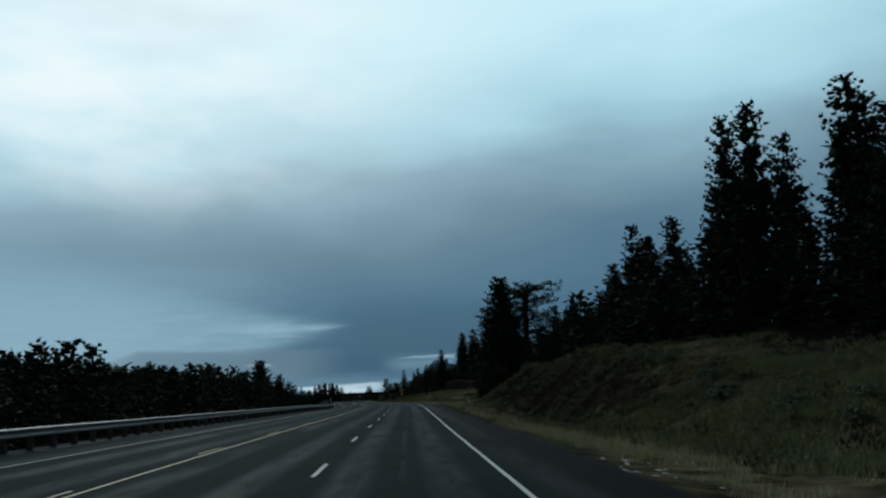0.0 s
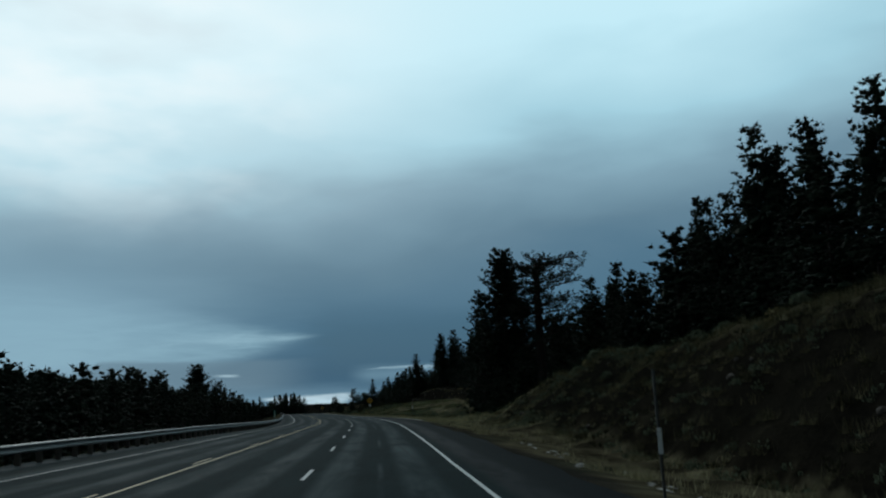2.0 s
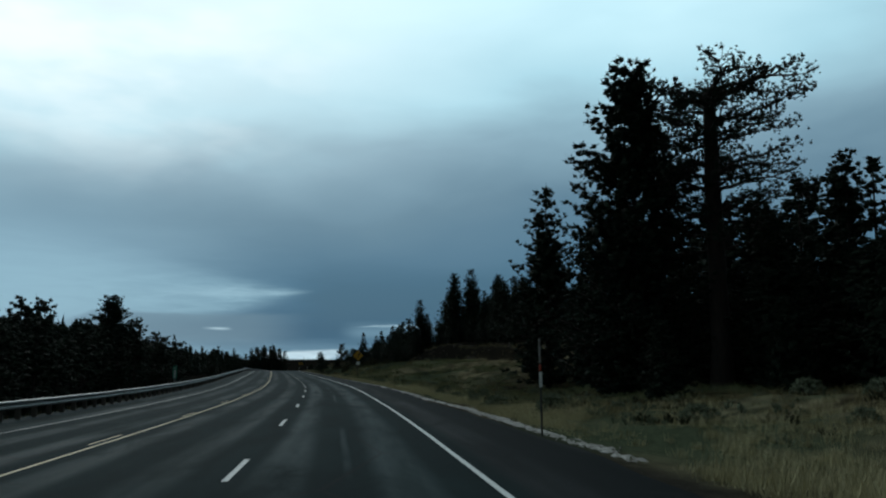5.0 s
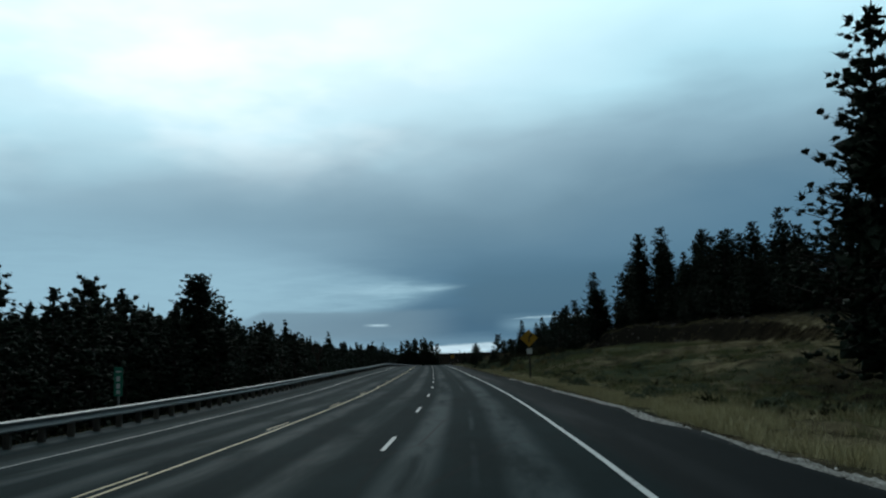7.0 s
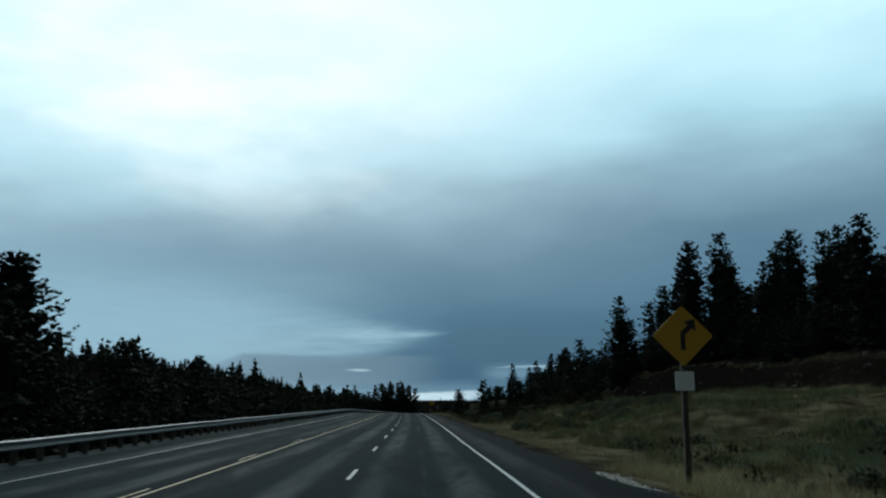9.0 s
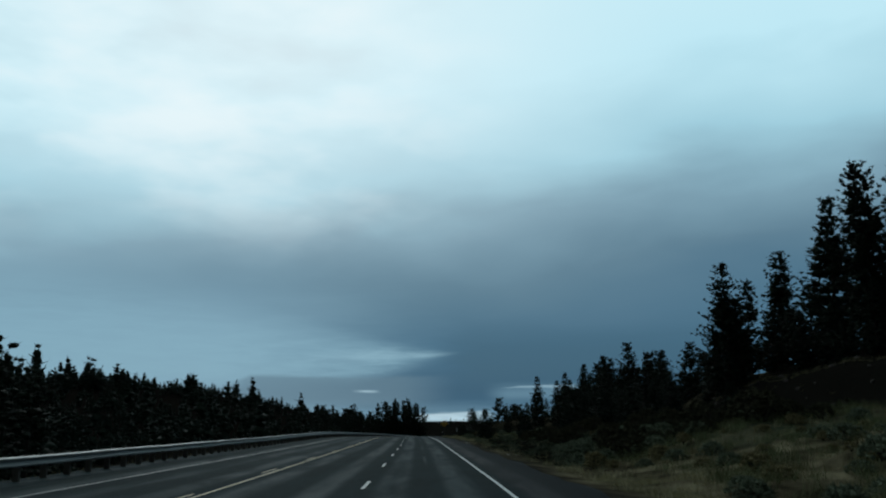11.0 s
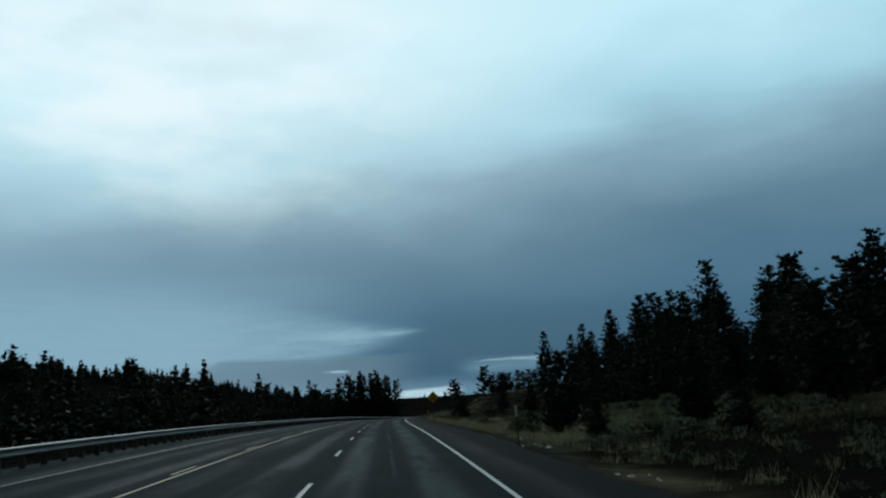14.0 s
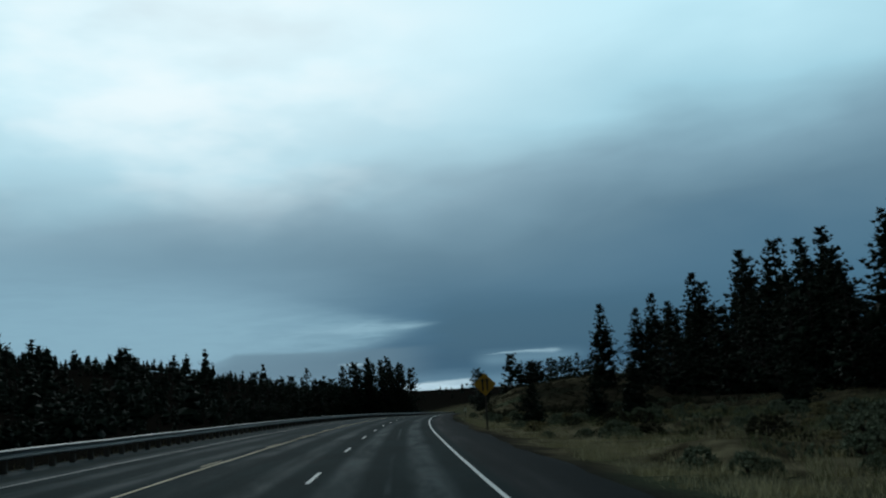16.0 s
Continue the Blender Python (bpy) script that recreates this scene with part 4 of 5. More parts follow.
def old_pine(x, y, top):
    """The old pine with a thick trunk broken off at the head, and long sinuous limbs that carry loose clumps of needles."""
    rng = random.Random(77)
    z0 = ground_at(x, y) - 0.1
    h = top - z0
    tree = thing("old_pine", pose(x, y, z0), "old ponderosa pine with thick trunk and gnarled spreading limbs", "tree")
    tv, tf, cv, cf = [], [], [], []
    path = [Vector((0, 0, -0.4)), Vector((0.05, 0, h * 0.15)), Vector((0.0, 0.1, h * 0.4)), Vector((-0.1, 0.1, h * 0.65)), Vector((-0.15, 0.0, h * 0.85)), Vector((-0.2, 0, h * 0.955)), Vector((-0.2, 0, h * 0.975))]
    trunk_rings(tv, tf, path, [0.95, 0.70, 0.64, 0.58, 0.50, 0.40, 0.26], 12)
    # a dead leader
    trunk_rings(tv, tf, [Vector((0.0, 0, h * 0.94)), Vector((0.25, -0.1, h * 0.98)), Vector((0.75, -0.4, h * 1.015)), Vector((1.0, -0.5, h * 1.045))], [0.16, 0.12, 0.08, 0.05], 6)
    # the fuller side faces south-east, away from the big neighbour
    fair = math.atan2(-0.46, 0.89)

    def limb(f, a, length, r, start_rise, sag):
        d = Vector((math.cos(a), math.sin(a), start_rise))
        p = Vector((-0.15, 0.05, h * f)) + Vector((math.cos(a), math.sin(a), 0)) * 0.25
        bends = [p]
        n = 8
        for s in range(1, n + 1):
            bend = start_rise + sag * (s / n - 0.35)
            d = Vector((math.cos(a), math.sin(a), bend))
            a += rng.gauss(0, 0.16)
            p = p + d.normalized() * length / n + Vector((rng.gauss(0, 0.10), rng.gauss(0, 0.10), rng.gauss(0, 0.13)))
            bends.append(p)
        trunk_rings(tv, tf, bends, [r * (1 - 0.88 * s / n) for s in range(n + 1)], 6)
        for s in range(2, n + 1):
            for _ in range(3 if s < n else 4):
                if rng.random() < 0.12:
                    continue
                w = a + rng.choice((-1, 1)) * rng.uniform(0.3, 1.4)
                reach = rng.uniform(0.5, 1.35)
                e = bends[s] + Vector((math.cos(w), math.sin(w), rng.uniform(-0.25, 0.65))) * reach
                m = (bends[s] + e) / 2 + Vector((rng.gauss(0, 0.1), rng.gauss(0, 0.1), -0.10))
                trunk_rings(tv, tf, [bends[s], m, e], [0.055, 0.036, 0.014], 4)
                for _ in range(rng.choice((4, 6, 8)) if f > 0.62 else rng.choice((2, 4, 6))):
                    q = m.lerp(e, rng.uniform(0.5, 1.15)) + Vector((rng.gauss(0, 0.30), rng.gauss(0, 0.30), rng.gauss(0.08, 0.17)))
                    puff(cv, cf, rng, q, Vector((0, 0, 1)), rng.uniform(0.09, 0.19), 7)

    for i in range(50):
        f = 0.44 + 0.52 * (i + rng.random()) / 50
        a = i * 2.39996 + rng.gauss(0, 0.3)
        toward = 0.5 + 0.5 * math.cos(a - fair)
        length = (3.3 + 3.0 * toward) * rng.uniform(0.75, 1.12) * (1.0 if f > 0.55 else 0.82)
        low = f < 0.68
        limb(f, a, length, rng.uniform(0.10, 0.17), rng.uniform(0.1, 0.45) if not low else rng.uniform(0.05, 0.3), rng.uniform(-0.5, 0.25) if not low else rng.uniform(-0.9, -0.3))
    # the great upper limbs that fork from the broken head
    for a, length, lift in ((fair + 0.15, 7.0, 0.35), (fair - 0.35, 5.6, 0.55), (fair + 3.0, 4.4, 0.40), (fair + 2.5, 3.8, 0.25), (fair + 1.2, 4.5, 0.4), (fair - 1.4, 4.5, 0.4)):
        limb(0.945, a, length, 0.22, lift, -0.35)
    mesh_object("trunk", tv, tf, M_BARK, tree, smooth=True)
    mesh_object("crown", cv, cf, M_PINE, tree)


RIGHT_G, LEFT_G, BEND_G = "pines above the road cutting", "woods below the guardrail", "trees beyond the bend"
old_pine(24.9, 168.3, 21.6)
planted("big_fir", 20.3, 172.5, 24.0, group=RIGHT_G)
planted("pine_b", 22.1, 209.5, 21.6, wide=1.1, group=RIGHT_G)
planted("spire", 24.8, 200.8, 16.6, group=RIGHT_G)
planted("pine_b", 25.4, 141.0, 15.0, group=RIGHT_G)

# dark growth behind the old pine
for kind, x, y, top in (("pine_b", 33.1, 185.0, 13.5), ("pine_c", 39.9, 190.0, 17.1), ("spire", 36.8, 180.0, 15.3), ("pine_b", 52.3, 215.0, 20.8), ("pine_c", 32.2, 190.0, 13.4), ("pine_b", 27.6, 165.0, 11.0), ("pine_c", 30.5, 172.0, 11.5), ("pine_b", 44.0, 196.0, 17.0), ("far_b", 30.0, 178.0, 14.5), ("far_c", 34.5, 174.0, 16.0), ("far_b", 36.5, 186.0, 16.5), ("far_c", 40.0, 178.0, 18.0), ("far_b", 42.0, 186.0, 18.5), ("far_c", 45.0, 180.0, 19.5), ("far_b", 33.0, 200.0, 15.0), ("far_b", 39.0, 204.0, 17.0), ("far_c", 48.0, 190.0, 20.0), ("far_b", 29.0, 194.0, 13.0)):
    planted(kind, x, y, top, wide=1.2, group=RIGHT_G)

# grove on the cut bank
for kind, x, y, top in [
        ("pine_b", 36.3, 75.6, 25.3), ("pine_a", 35.0, 61.4, 26.3), ("pine_b", 37.0, 62.3, 24.9), ("pine_b", 33.9, 54.4, 21.4),
        ("pine_b", 29.1, 104.3, 21.9), ("pine_c", 32.0, 107.5, 20.3), ("pine_a", 35.6, 107.9, 23.8), ("pine_c", 34.6, 100.6, 17.9), ("pine_a", 42.0, 107.8, 27.6), ("pine_a", 43.2, 101.8, 26.2), ("pine_b", 31.5, 105.5, 20.5),
        ("pine_c", 25.6, 110.0, 13.9), ("pine_b", 28.3, 142.0, 14.2), ("pine_c", 30.4, 136.4, 14.8), ("pine_c", 33.0, 165.0, 15.6), ("pine_b", 28.3, 140.0, 16.7), ("pine_c", 26.0, 127.5, 13.8),
        ("spire", 52.4, 171.3, 32.4), ("pine_c", 53.3, 185.0, 25.9), ("pine_b", 26.4, 136.0, 13.6), ("pine_b", 28.7, 113.6, 18.1), ("pine_b", 32.6, 117.5, 19.7), ("pine_c", 25.5, 130.4, 11.0)]:
    planted(kind, x, y, top, wide=0.92, group=RIGHT_G)
planted("pine_a", 22.2, 56.5, 21.2, wide=0.72, group=RIGHT_G)
planted("pine_a", 22.9, 53.5, 21.3, wide=0.75, turn=140, group=RIGHT_G)
for kind, x, y, top in (("pine_b", 33, 128, 16.5), ("pine_c", 36, 134, 17.5), ("pine_b", 38, 126, 18.5), ("pine_a", 31, 122, 17.0), ("pine_c", 40, 140, 19.0), ("pine_b", 35, 142, 17.0)):
    planted(kind, x, y, top, group=RIGHT_G)
# trees on the terrace past the big pines
for kind, x, y, top in [
        ("pine_b", 28.0, 315.0, 19.6), ("spire", 29.8, 306.0, 17.1),
        ("pine_c", 32.0, 303.0, 16.0), ("pine_b", 30.4, 288.3, 17.3), ("pine_c", 29.4, 277.5, 16.6), ("pine_c", 31.9, 271.7, 16.9), ("spire", 33.4, 265.3, 18.0), ("pine_c", 31.5, 253.0, 13.8),
        ("pine_b", 18.0, 343.7, 17.2), ("pine_b", 26.0, 333.0, 22.0), ("pine_b", 29.0, 322.0, 23.6), ("pine_a", 33.0, 305.0, 20.8), ("pine_b", 35.0, 296.0, 19.4), ("pine_b", 34.0, 312.0, 20.6), ("pine_c", 38.0, 300.0, 19.0), ("pine_b", 31.0, 329.0, 21.0), ("pine_a", 24.8, 322.5, 22.7), ("pine_a", 26.8, 350.7, 20.0), ("pine_c", 20.0, 346.0, 13.5)]:
    planted(kind, x, y, top, group=RIGHT_G)
# row along the flat before the bend
for kind, x, y, top in [
        ("spire", 5.4, 523.7, 13.7), ("spire", 11.5, 520.0, 12.2), ("spire", 14.2, 505.0, 11.8), ("pine_b", 17.5, 495.6, 13.5), ("spire", 22.5, 490.7, 17.8), ("pine_c", 19.3, 478.0, 14.5), ("spire", 19.5, 452.2, 14.3),
        ("pine_b", 21.3, 436.2, 16.4), ("pine_c", 16.6, 416.0, 9.5), ("pine_c", 22.5, 417.2, 11.0), ("pine_b", 23.1, 409.5, 12.0), ("pine_c", 25.5, 396.0, 12.8), ("pine_c", 20.5, 405.0, 9.5), ("pine_b", 27.0, 428.0, 14.0),
        ("spire", 18.6, 505.0, 16.4), ("pine_b", 19.9, 468.5, 15.5), ("spire", 18.5, 456.0, 13.8), ("pine_c", 16.9, 444.0, 10.6), ("pine_c", 15.7, 429.3, 11.3), ("spire", 13.8, 516.0, 14.4)]:
    planted(kind, x, y, top, wide=1.15, group=RIGHT_G)

rng = random.Random(31)
# deeper rows behind the grove, the terrace and the flat
for i in range(40):
    y = rng.uniform(25, 540)
    lat = rng.uniform(44, 78)
    x = float(road_x(y)) + lat
    if 180 < y < 235 and lat < 60:
        continue
    planted(rng.choice(("far_a", "far_b", "far_c")), x, y, height=rng.uniform(9, 14), group=RIGHT_G)
for i in range(26):
    y = rng.uniform(122, 165)
    x = float(road_x(y)) + rng.uniform(30, 46)
    planted(rng.choice(("far_b", "pine_c")), x, y, height=rng.uniform(7, 10.5), group=RIGHT_G)
# thick growth that closes the grove, the big pines, the terrace and the flat
for n, y0, y1, l0, l1, h0, h1 in ((46, 30, 122, 21, 46, 5.5, 10.5), (26, 152, 218, 27, 60, 6.0, 11.5), (46, 246, 352, 43, 60, 6.0, 11.5), (40, 392, 520, 36, 62, 8.0, 14.0), (16, 352, 384, 24, 36, 5.0, 8.5)):
    for i in range(n):
        y = rng.uniform(y0, y1)
        planted(rng.choice(("far_a", "far_b", "far_c", "far_b")), float(road_x(y)) + rng.uniform(l0, l1), y, height=rng.uniform(h0, h1), wide=1.25, group=RIGHT_G)
# undergrowth along the crest of the cut
for i in range(34):
    y = rng.uniform(258, 350)
    planted("far_b", float(road_x(y)) + rng.uniform(38.5, 43.5), y, height=rng.uniform(3.5, 7.0), wide=1.3, group=RIGHT_G)
# young trees and thickets near the road
for kind, x, y, h in [
        ("young", 12.6, 119.5, 4.6), ("young", 10.8, 124.0, 3.4), ("young", 17.5, 160.0, 5.0), ("young", 25.5, 160.0, 6.0), ("young", 1.3, 352.0, 5.2), ("young", -0.5, 338.0, 3.0), ("young", -9.4, 357.0, 3.9), ("young", -4.8, 350.0, 3.2), ("young", -5.1, 343.3, 1.9), ("young", -8.9, 349.6, 1.6), ("young", 2.5, 330.0, 3.4), ("young", 5.5, 322.0, 3.6), ("young", 9.5, 312.0, 3.0),
        ("young", -14.6, 420.0, 3.2), ("young", -9.5, 425.0, 3.4), ("young", -5.5, 432.0, 4.2), ("young", -2.0, 405.0, 3.0), ("young", 4.5, 368.0, 4.8), ("young", 9.0, 360.0, 4.2)]:
    planted(kind, x, y, height=h)

# the wood on the valley side
for kind, x, y, top in [
        ("far_b", -41.6, 86.0, 7.0), ("far_a", -41.5, 92.5, 8.1), ("far_b", -41.4, 100.5, 9.0), ("far_a", -41.4, 109.2, 8.8), ("far_b", -41.5, 131.5, 6.6), ("far_b", -43.8, 192.4, 8.4),
        ("far_a", -47.0, 156.4, 8.0), ("far_a", -52.0, 234.8, 10.4), ("big_fir", -44.0, 269.5, 12.2), ("far_c", -47.3, 238.0, 8.6), ("far_a", -48.0, 247.0, 10.0),
        ("far_a", -60.1, 270.3, 11.8), ("far_c", -63.6, 288.7, 12.8), ("far_b", -68.6, 298.0, 11.5), ("far_a", -39.0, 282.0, 6.0), ("far_b", -66.3, 318.0, 7.6)]:
    planted(kind, x, y, top, wide=1.15, group=LEFT_G)
for i in range(115):
    y = rng.uniform(-10, 318)
    lat = -rng.uniform(24, 50)
    x = float(road_x(y)) + lat
    top = float(np.interp(y, [0, 120, 200, 260, 320], [5.0, 5.2, 5.6, 6.2, 2.0])) + rng.gauss(0, 1.0)
    h = min(max(top - ground_at(x, y), 5.0), 16.0)
    planted(rng.choice(("far_a", "far_b", "far_c", "far_b")), x, y, height=h, wide=1.1, group=LEFT_G)

# clumps beyond the bend
for kind, x, y, top in [
        ("far_c", -47.0, 581.0, 8.6), ("far_a", -42.5, 584.0, 8.2), ("far_c", -39.0, 580.0, 6.8), ("far_b", -51.0, 582.0, 7.4), ("far_c", -54.5, 586.0, 7.0), ("far_b", -36.5, 585.0, 5.2), ("far_c", -44.8, 588.0, 8.0), ("far_b", -48.5, 577.0, 5.5), ("far_b", -40.5, 577.0, 4.5),
        ("far_c", -63.3, 582.8, 6.8), ("far_b", -66.5, 580.0, 4.8), ("far_b", -70.9, 558.3, 5.7), ("far_b", -82.5, 629.4, 5.2), ("far_b", -78.0, 600.0, 4.0), ("far_a", -64.6, 600.0, 3.8), ("far_b", -59.0, 590.0, 1.0),
        ("far_b", -6.7, 687.3, 11.1), ("far_c", 1.0, 690.0, 7.4), ("far_b", 4.5, 688.0, 7.6), ("far_c", 8.0, 690.0, 8.6), ("far_a", -2.5, 695.0, 7.0), ("far_b", 12.5, 680.0, 8.5), ("far_c", 17.0, 670.0, 9.5), ("far_c", 21.5, 665.0, 9.0), ("far_b", -17.6, 640.0, 3.6), ("far_a", -19.3, 653.1, 5.3),
        ("far_b", -38.0, 579.0, 4.2), ("far_b", -43.0, 578.0, 5.6), ("far_b", -46.5, 579.0, 6.2), ("far_c", -50.0, 580.0, 6.6), ("far_b", -53.5, 579.0, 5.0), ("far_b", -57.0, 583.0, 3.6), ("far_b", -61.0, 584.0, 3.4), ("far_b", -68.5, 575.0, 3.2)]:
    planted(kind, x, y, top, wide=1.0 if y < 610 else 1.35, group=BEND_G)

rng_bend = random.Random(91)
for i in range(10):
    planted("far_c", rng_bend.uniform(-52, -39), rng_bend.uniform(582, 600), rng_bend.uniform(5.0, 8.2), wide=1.05, group=BEND_G)

for i in range(12):
    planted(rng_bend.choice(("far_c", "far_a")), rng_bend.uniform(-4, 24), rng_bend.uniform(668, 700), rng_bend.uniform(5.5, 8.5), wide=1.3, group=BEND_G)


def far_woods(name, label, count, spread, seed):
    """Woods too far off to count: one mesh of small needle trees."""
    rng = random.Random(seed)
    cv, cf = [], []
    up = Vector((0, 0, 1))
    for _ in range(count):
        x, y, h = spread(rng)
        z = ground_at(x, y) - 0.2
        h *= rng.choice((0.4, 0.55, 0.7, 0.85, 1.0, 1.0, 1.3))
        r = h * rng.uniform(0.20, 0.32)
        lumps = 6
        for t in range(lumps):
            # clumps of needles one over the other, smaller towards the tip
            f = (t + rng.uniform(0.2, 0.8)) / lumps
            a, off = rng.uniform(0, 6.283), r * (1 - f) * rng.uniform(0.1, 0.55)
            puff(cv, cf, rng, Vector((x + math.cos(a) * off, y + math.sin(a) * off, z + h * (0.06 + 0.85 * f))), up, max(r * (1.25 - 0.90 * f) * rng.uniform(0.8, 1.15), h * 0.075), 4)
    ob = mesh_object(name, cv, cf, M_FIR)
    tagged(ob, label, "woods", kind="stuff")


def valley(rng):
    y = rng.uniform(-10, 330)
    x = float(road_x(y)) - rng.uniform(46, 130)
    top = float(np.interp(y, [0, 120, 200, 260, 330], [5.2, 5.4, 6.0, 7.2, 1.0])) + rng.gauss(0, 1.2)
    return x, y, min(max(top - ground_at(x, y), 5.0), 18.0)


def ridge_left(rng):
    while True:
        y = rng.uniform(330, 1000)
        near = float(np.interp(y, [330, 480, 600, 1000], [40, 75, 110, 90]))
        lat = -(near + (360 - near) * rng.random() ** 1.3)
        x = float(road_x(min(y, 700))) + lat
        if rng.random() < 0.75 + 1.5 * float(rough(x, y, 24.0, 31)):
            return x, y, (0.55 + 1.1 * max(0.0, float(rough(x, y, 13.0, 33)) + 0.15)) * rng.choice((0.6, 0.85, 1.0, 1.3)) * rng.uniform(7.0, 11) * float(np.interp(y, [330, 520, 700], [0.6, 0.8, 1.0]))


def hill_right(rng):
    y = rng.uniform(40, 900)
    lat = rng.uniform(75, 200)
    return float(road_x(min(y, 700))) + lat, y, rng.uniform(8, 13)


def skyline(rng):
    y = rng.uniform(900, 1500)
    return rng.uniform(-420, 400), y, rng.uniform(4, 8)


far_woods("valley_woods", "dark pine woods on the valley side", 330, valley, 2)
far_woods("ridge_woods", "dark pine woods on the valley ridge", 3300, ridge_left, 3)
far_woods("hill_woods", "dark pine woods up the hillside", 450, hill_right, 4)
far_woods("skyline_woods", "distant dark woods along the skyline", 300, skyline, 6)


# ---------------------------------------------------------------- brush, grass, stones
def bush_mesh(seed, radius, height, leaves, size, material, name="leaves"):
    rng = random.Random(seed)
    cv, cf, tv, tf = [], [], [], []
    for s in range(9):
        a = rng.uniform(0, 6.283)
        d = Vector((math.cos(a) * radius * 0.75, math.sin(a) * radius * 0.75, height * rng.uniform(0.6, 0.95)))
        trunk_rings(tv, tf, [Vector((0, 0, -0.1)), d * 0.45 + Vector((0, 0, 0.05)), d], [0.03, 0.02, 0.006], 4)
    for _ in range(leaves):
        a, f = rng.uniform(0, 6.283), rng.random()
        out = (1 - f * f) ** 0.5 * rng.uniform(0.72, 1.06)
        lump_at = 1 + 0.16 * math.sin(3 * a + seed) + 0.12 * math.sin(5 * a + 2 * seed)
        q = Vector((math.cos(a) * radius * out * lump_at, math.sin(a) * radius * out * lump_at, height * (0.12 + 0.86 * f * rng.uniform(0.85, 1.08))))
        puff(cv, cf, rng, q, (q.normalized() + Vector((0, 0, 0.8))).normalized(), size * rng.uniform(0.7, 1.3), 6)
    return tv, tf, cv, cf


BUSHES = {}


def bush(kind, x, y, scale):
    specs = {"sagebrush": (41, 0.62, 0.66, 110, 0.105, M_SAGE, "grey-green sagebrush on the dry roadside"),
             "dry_shrub": (42, 0.70, 0.80, 110, 0.105, M_BRUSH, "dark leafless-looking shrub on the dry roadside"),
             "grass_clump": (43, 0.45, 0.50, 90, 0.085, M_GRASS, "straw-coloured bunch grass clump on the verge")}
    m = pose(x, y, ground_at(x, y) - 0.03, 0, 0, (x * 91 + y * 53) % 360) @ Matrix.Diagonal((scale, scale, scale * (0.85 + 0.3 * ((x * 7.7) % 1)), 1))
    if kind not in BUSHES:
        seed, r, h, n, size, mat, label = specs[kind]
        tv, tf, cv, cf = bush_mesh(seed, r, h, n, size, mat)
        ob = tagged(new(kind), label, "shrub" if kind != "grass_clump" else "grass", "roadside brush")
        tagged(mesh_object("stem", tv, tf, M_BARK, ob), kind="stuff")
        mesh_object("foliage", cv, cf, mat, ob)
        ob.matrix_basis = m
        BUSHES[kind] = ob
    else:
        ob = copy_thing(BUSHES[kind], Matrix.Identity(4))
        ob.matrix_basis = m


rng = random.Random(8)
for i in range(300):
    y = rng.uniform(6, 470)
    lat = 6.5 + 24 * rng.random() ** 1.6
    x = float(road_x(y)) + lat
    if 42 < y < 118 or 240 < y < 345:
        continue
    if y < 60 and lat < 15:
        continue
    bush("sagebrush", x, y, rng.uniform(0.4, 1.05))
# brush along the top of the near bank and on the sage flat
for i in range(60):
    y = rng.uniform(285, 335)
    bush("dry_shrub", float(road_x(y)) + rng.uniform(9.5, 22), y, rng.uniform(0.9, 1.8))
for i in range(110):
    y = rng.uniform(362, 440)
    bush(rng.choice(("sagebrush", "sagebrush", "grass_clump", "grass_clump", "dry_shrub")), float(road_x(y)) + rng.uniform(7, 26), y, rng.uniform(0.5, 1.2))
for i in range(150):
    y = rng.uniform(258, 302)
    bush(rng.choice(("sagebrush", "grass_clump", "grass_clump")) if y < 285 else "sagebrush", float(road_x(y)) + rng.uniform(7.0, 18.5), y, rng.uniform(0.4, 1.1))
for i in range(75):
    y = rng.uniform(20, 112)
    bush(rng.choice(("sagebrush", "sagebrush", "grass_clump")), float(road_x(y)) + rng.uniform(13.2, 17.5), y, rng.uniform(0.4, 1.05))


def grass(name, label, count, spread, blade, seed, per=9, material=M_GRASS):
    rng = random.Random(seed)
    spots = [spread(rng) for _ in range(count)]
    xs, ys = np.array([s[0] for s in spots]), np.array([s[1] for s in spots])
    zs = land(xs, ys)
    verts, faces = [], []
    for (x, y, s), z in zip(spots, zs):
        for _ in range(per):
            a, lean, h = rng.uniform(0, 6.283), rng.uniform(0.1, 1.1), blade * s * rng.uniform(0.25, 1.15)
            bx, by = x + rng.gauss(0, 0.13 * s), y + rng.gauss(0, 0.13 * s)
            c, d = math.cos(a), math.sin(a)
            w = 0.0035 + 0.0025 * s
            n = len(verts)
            verts.extend(((bx - d * w, by + c * w, z - 0.03), (bx + d * w, by - c * w, z - 0.03), (bx + c * h * lean, by + d * h * lean, z + h)))
            faces.append((n, n + 1, n + 2))
    ob = mesh_object(name, verts, faces, material)
    tagged(ob, label, "grass", kind="stuff")


def patchy(rng, x, y, by_y, by_amount, seed):
    """Keeps a spot by how thick the growth is along the road, in patches."""
    thick = float(np.interp(y, by_y, by_amount))
    return rng.random() < thick * min(max(0.35 + 1.5 * float(rough(x, y, 2.4, seed)) + 0.5 * float(rough(x, y, 9.0, seed + 1)), 0.04), 1.0)


def verge_spot(rng):
    while True:
        y = rng.uniform(4, 445)
        x = float(road_x(y)) + 5.1 + abs(rng.gauss(0, 4.0))
        if patchy(rng, x, y, (0, 22, 40, 110, 120, 215, 240, 285, 300, 342, 352, 445), (0.45, 0.35, 0.08, 0.12, 1, 1, 0.3, 0.2, 0.04, 0.06, 0.28, 0.28), 21):
            return x, y, rng.uniform(0.5, 1.3)


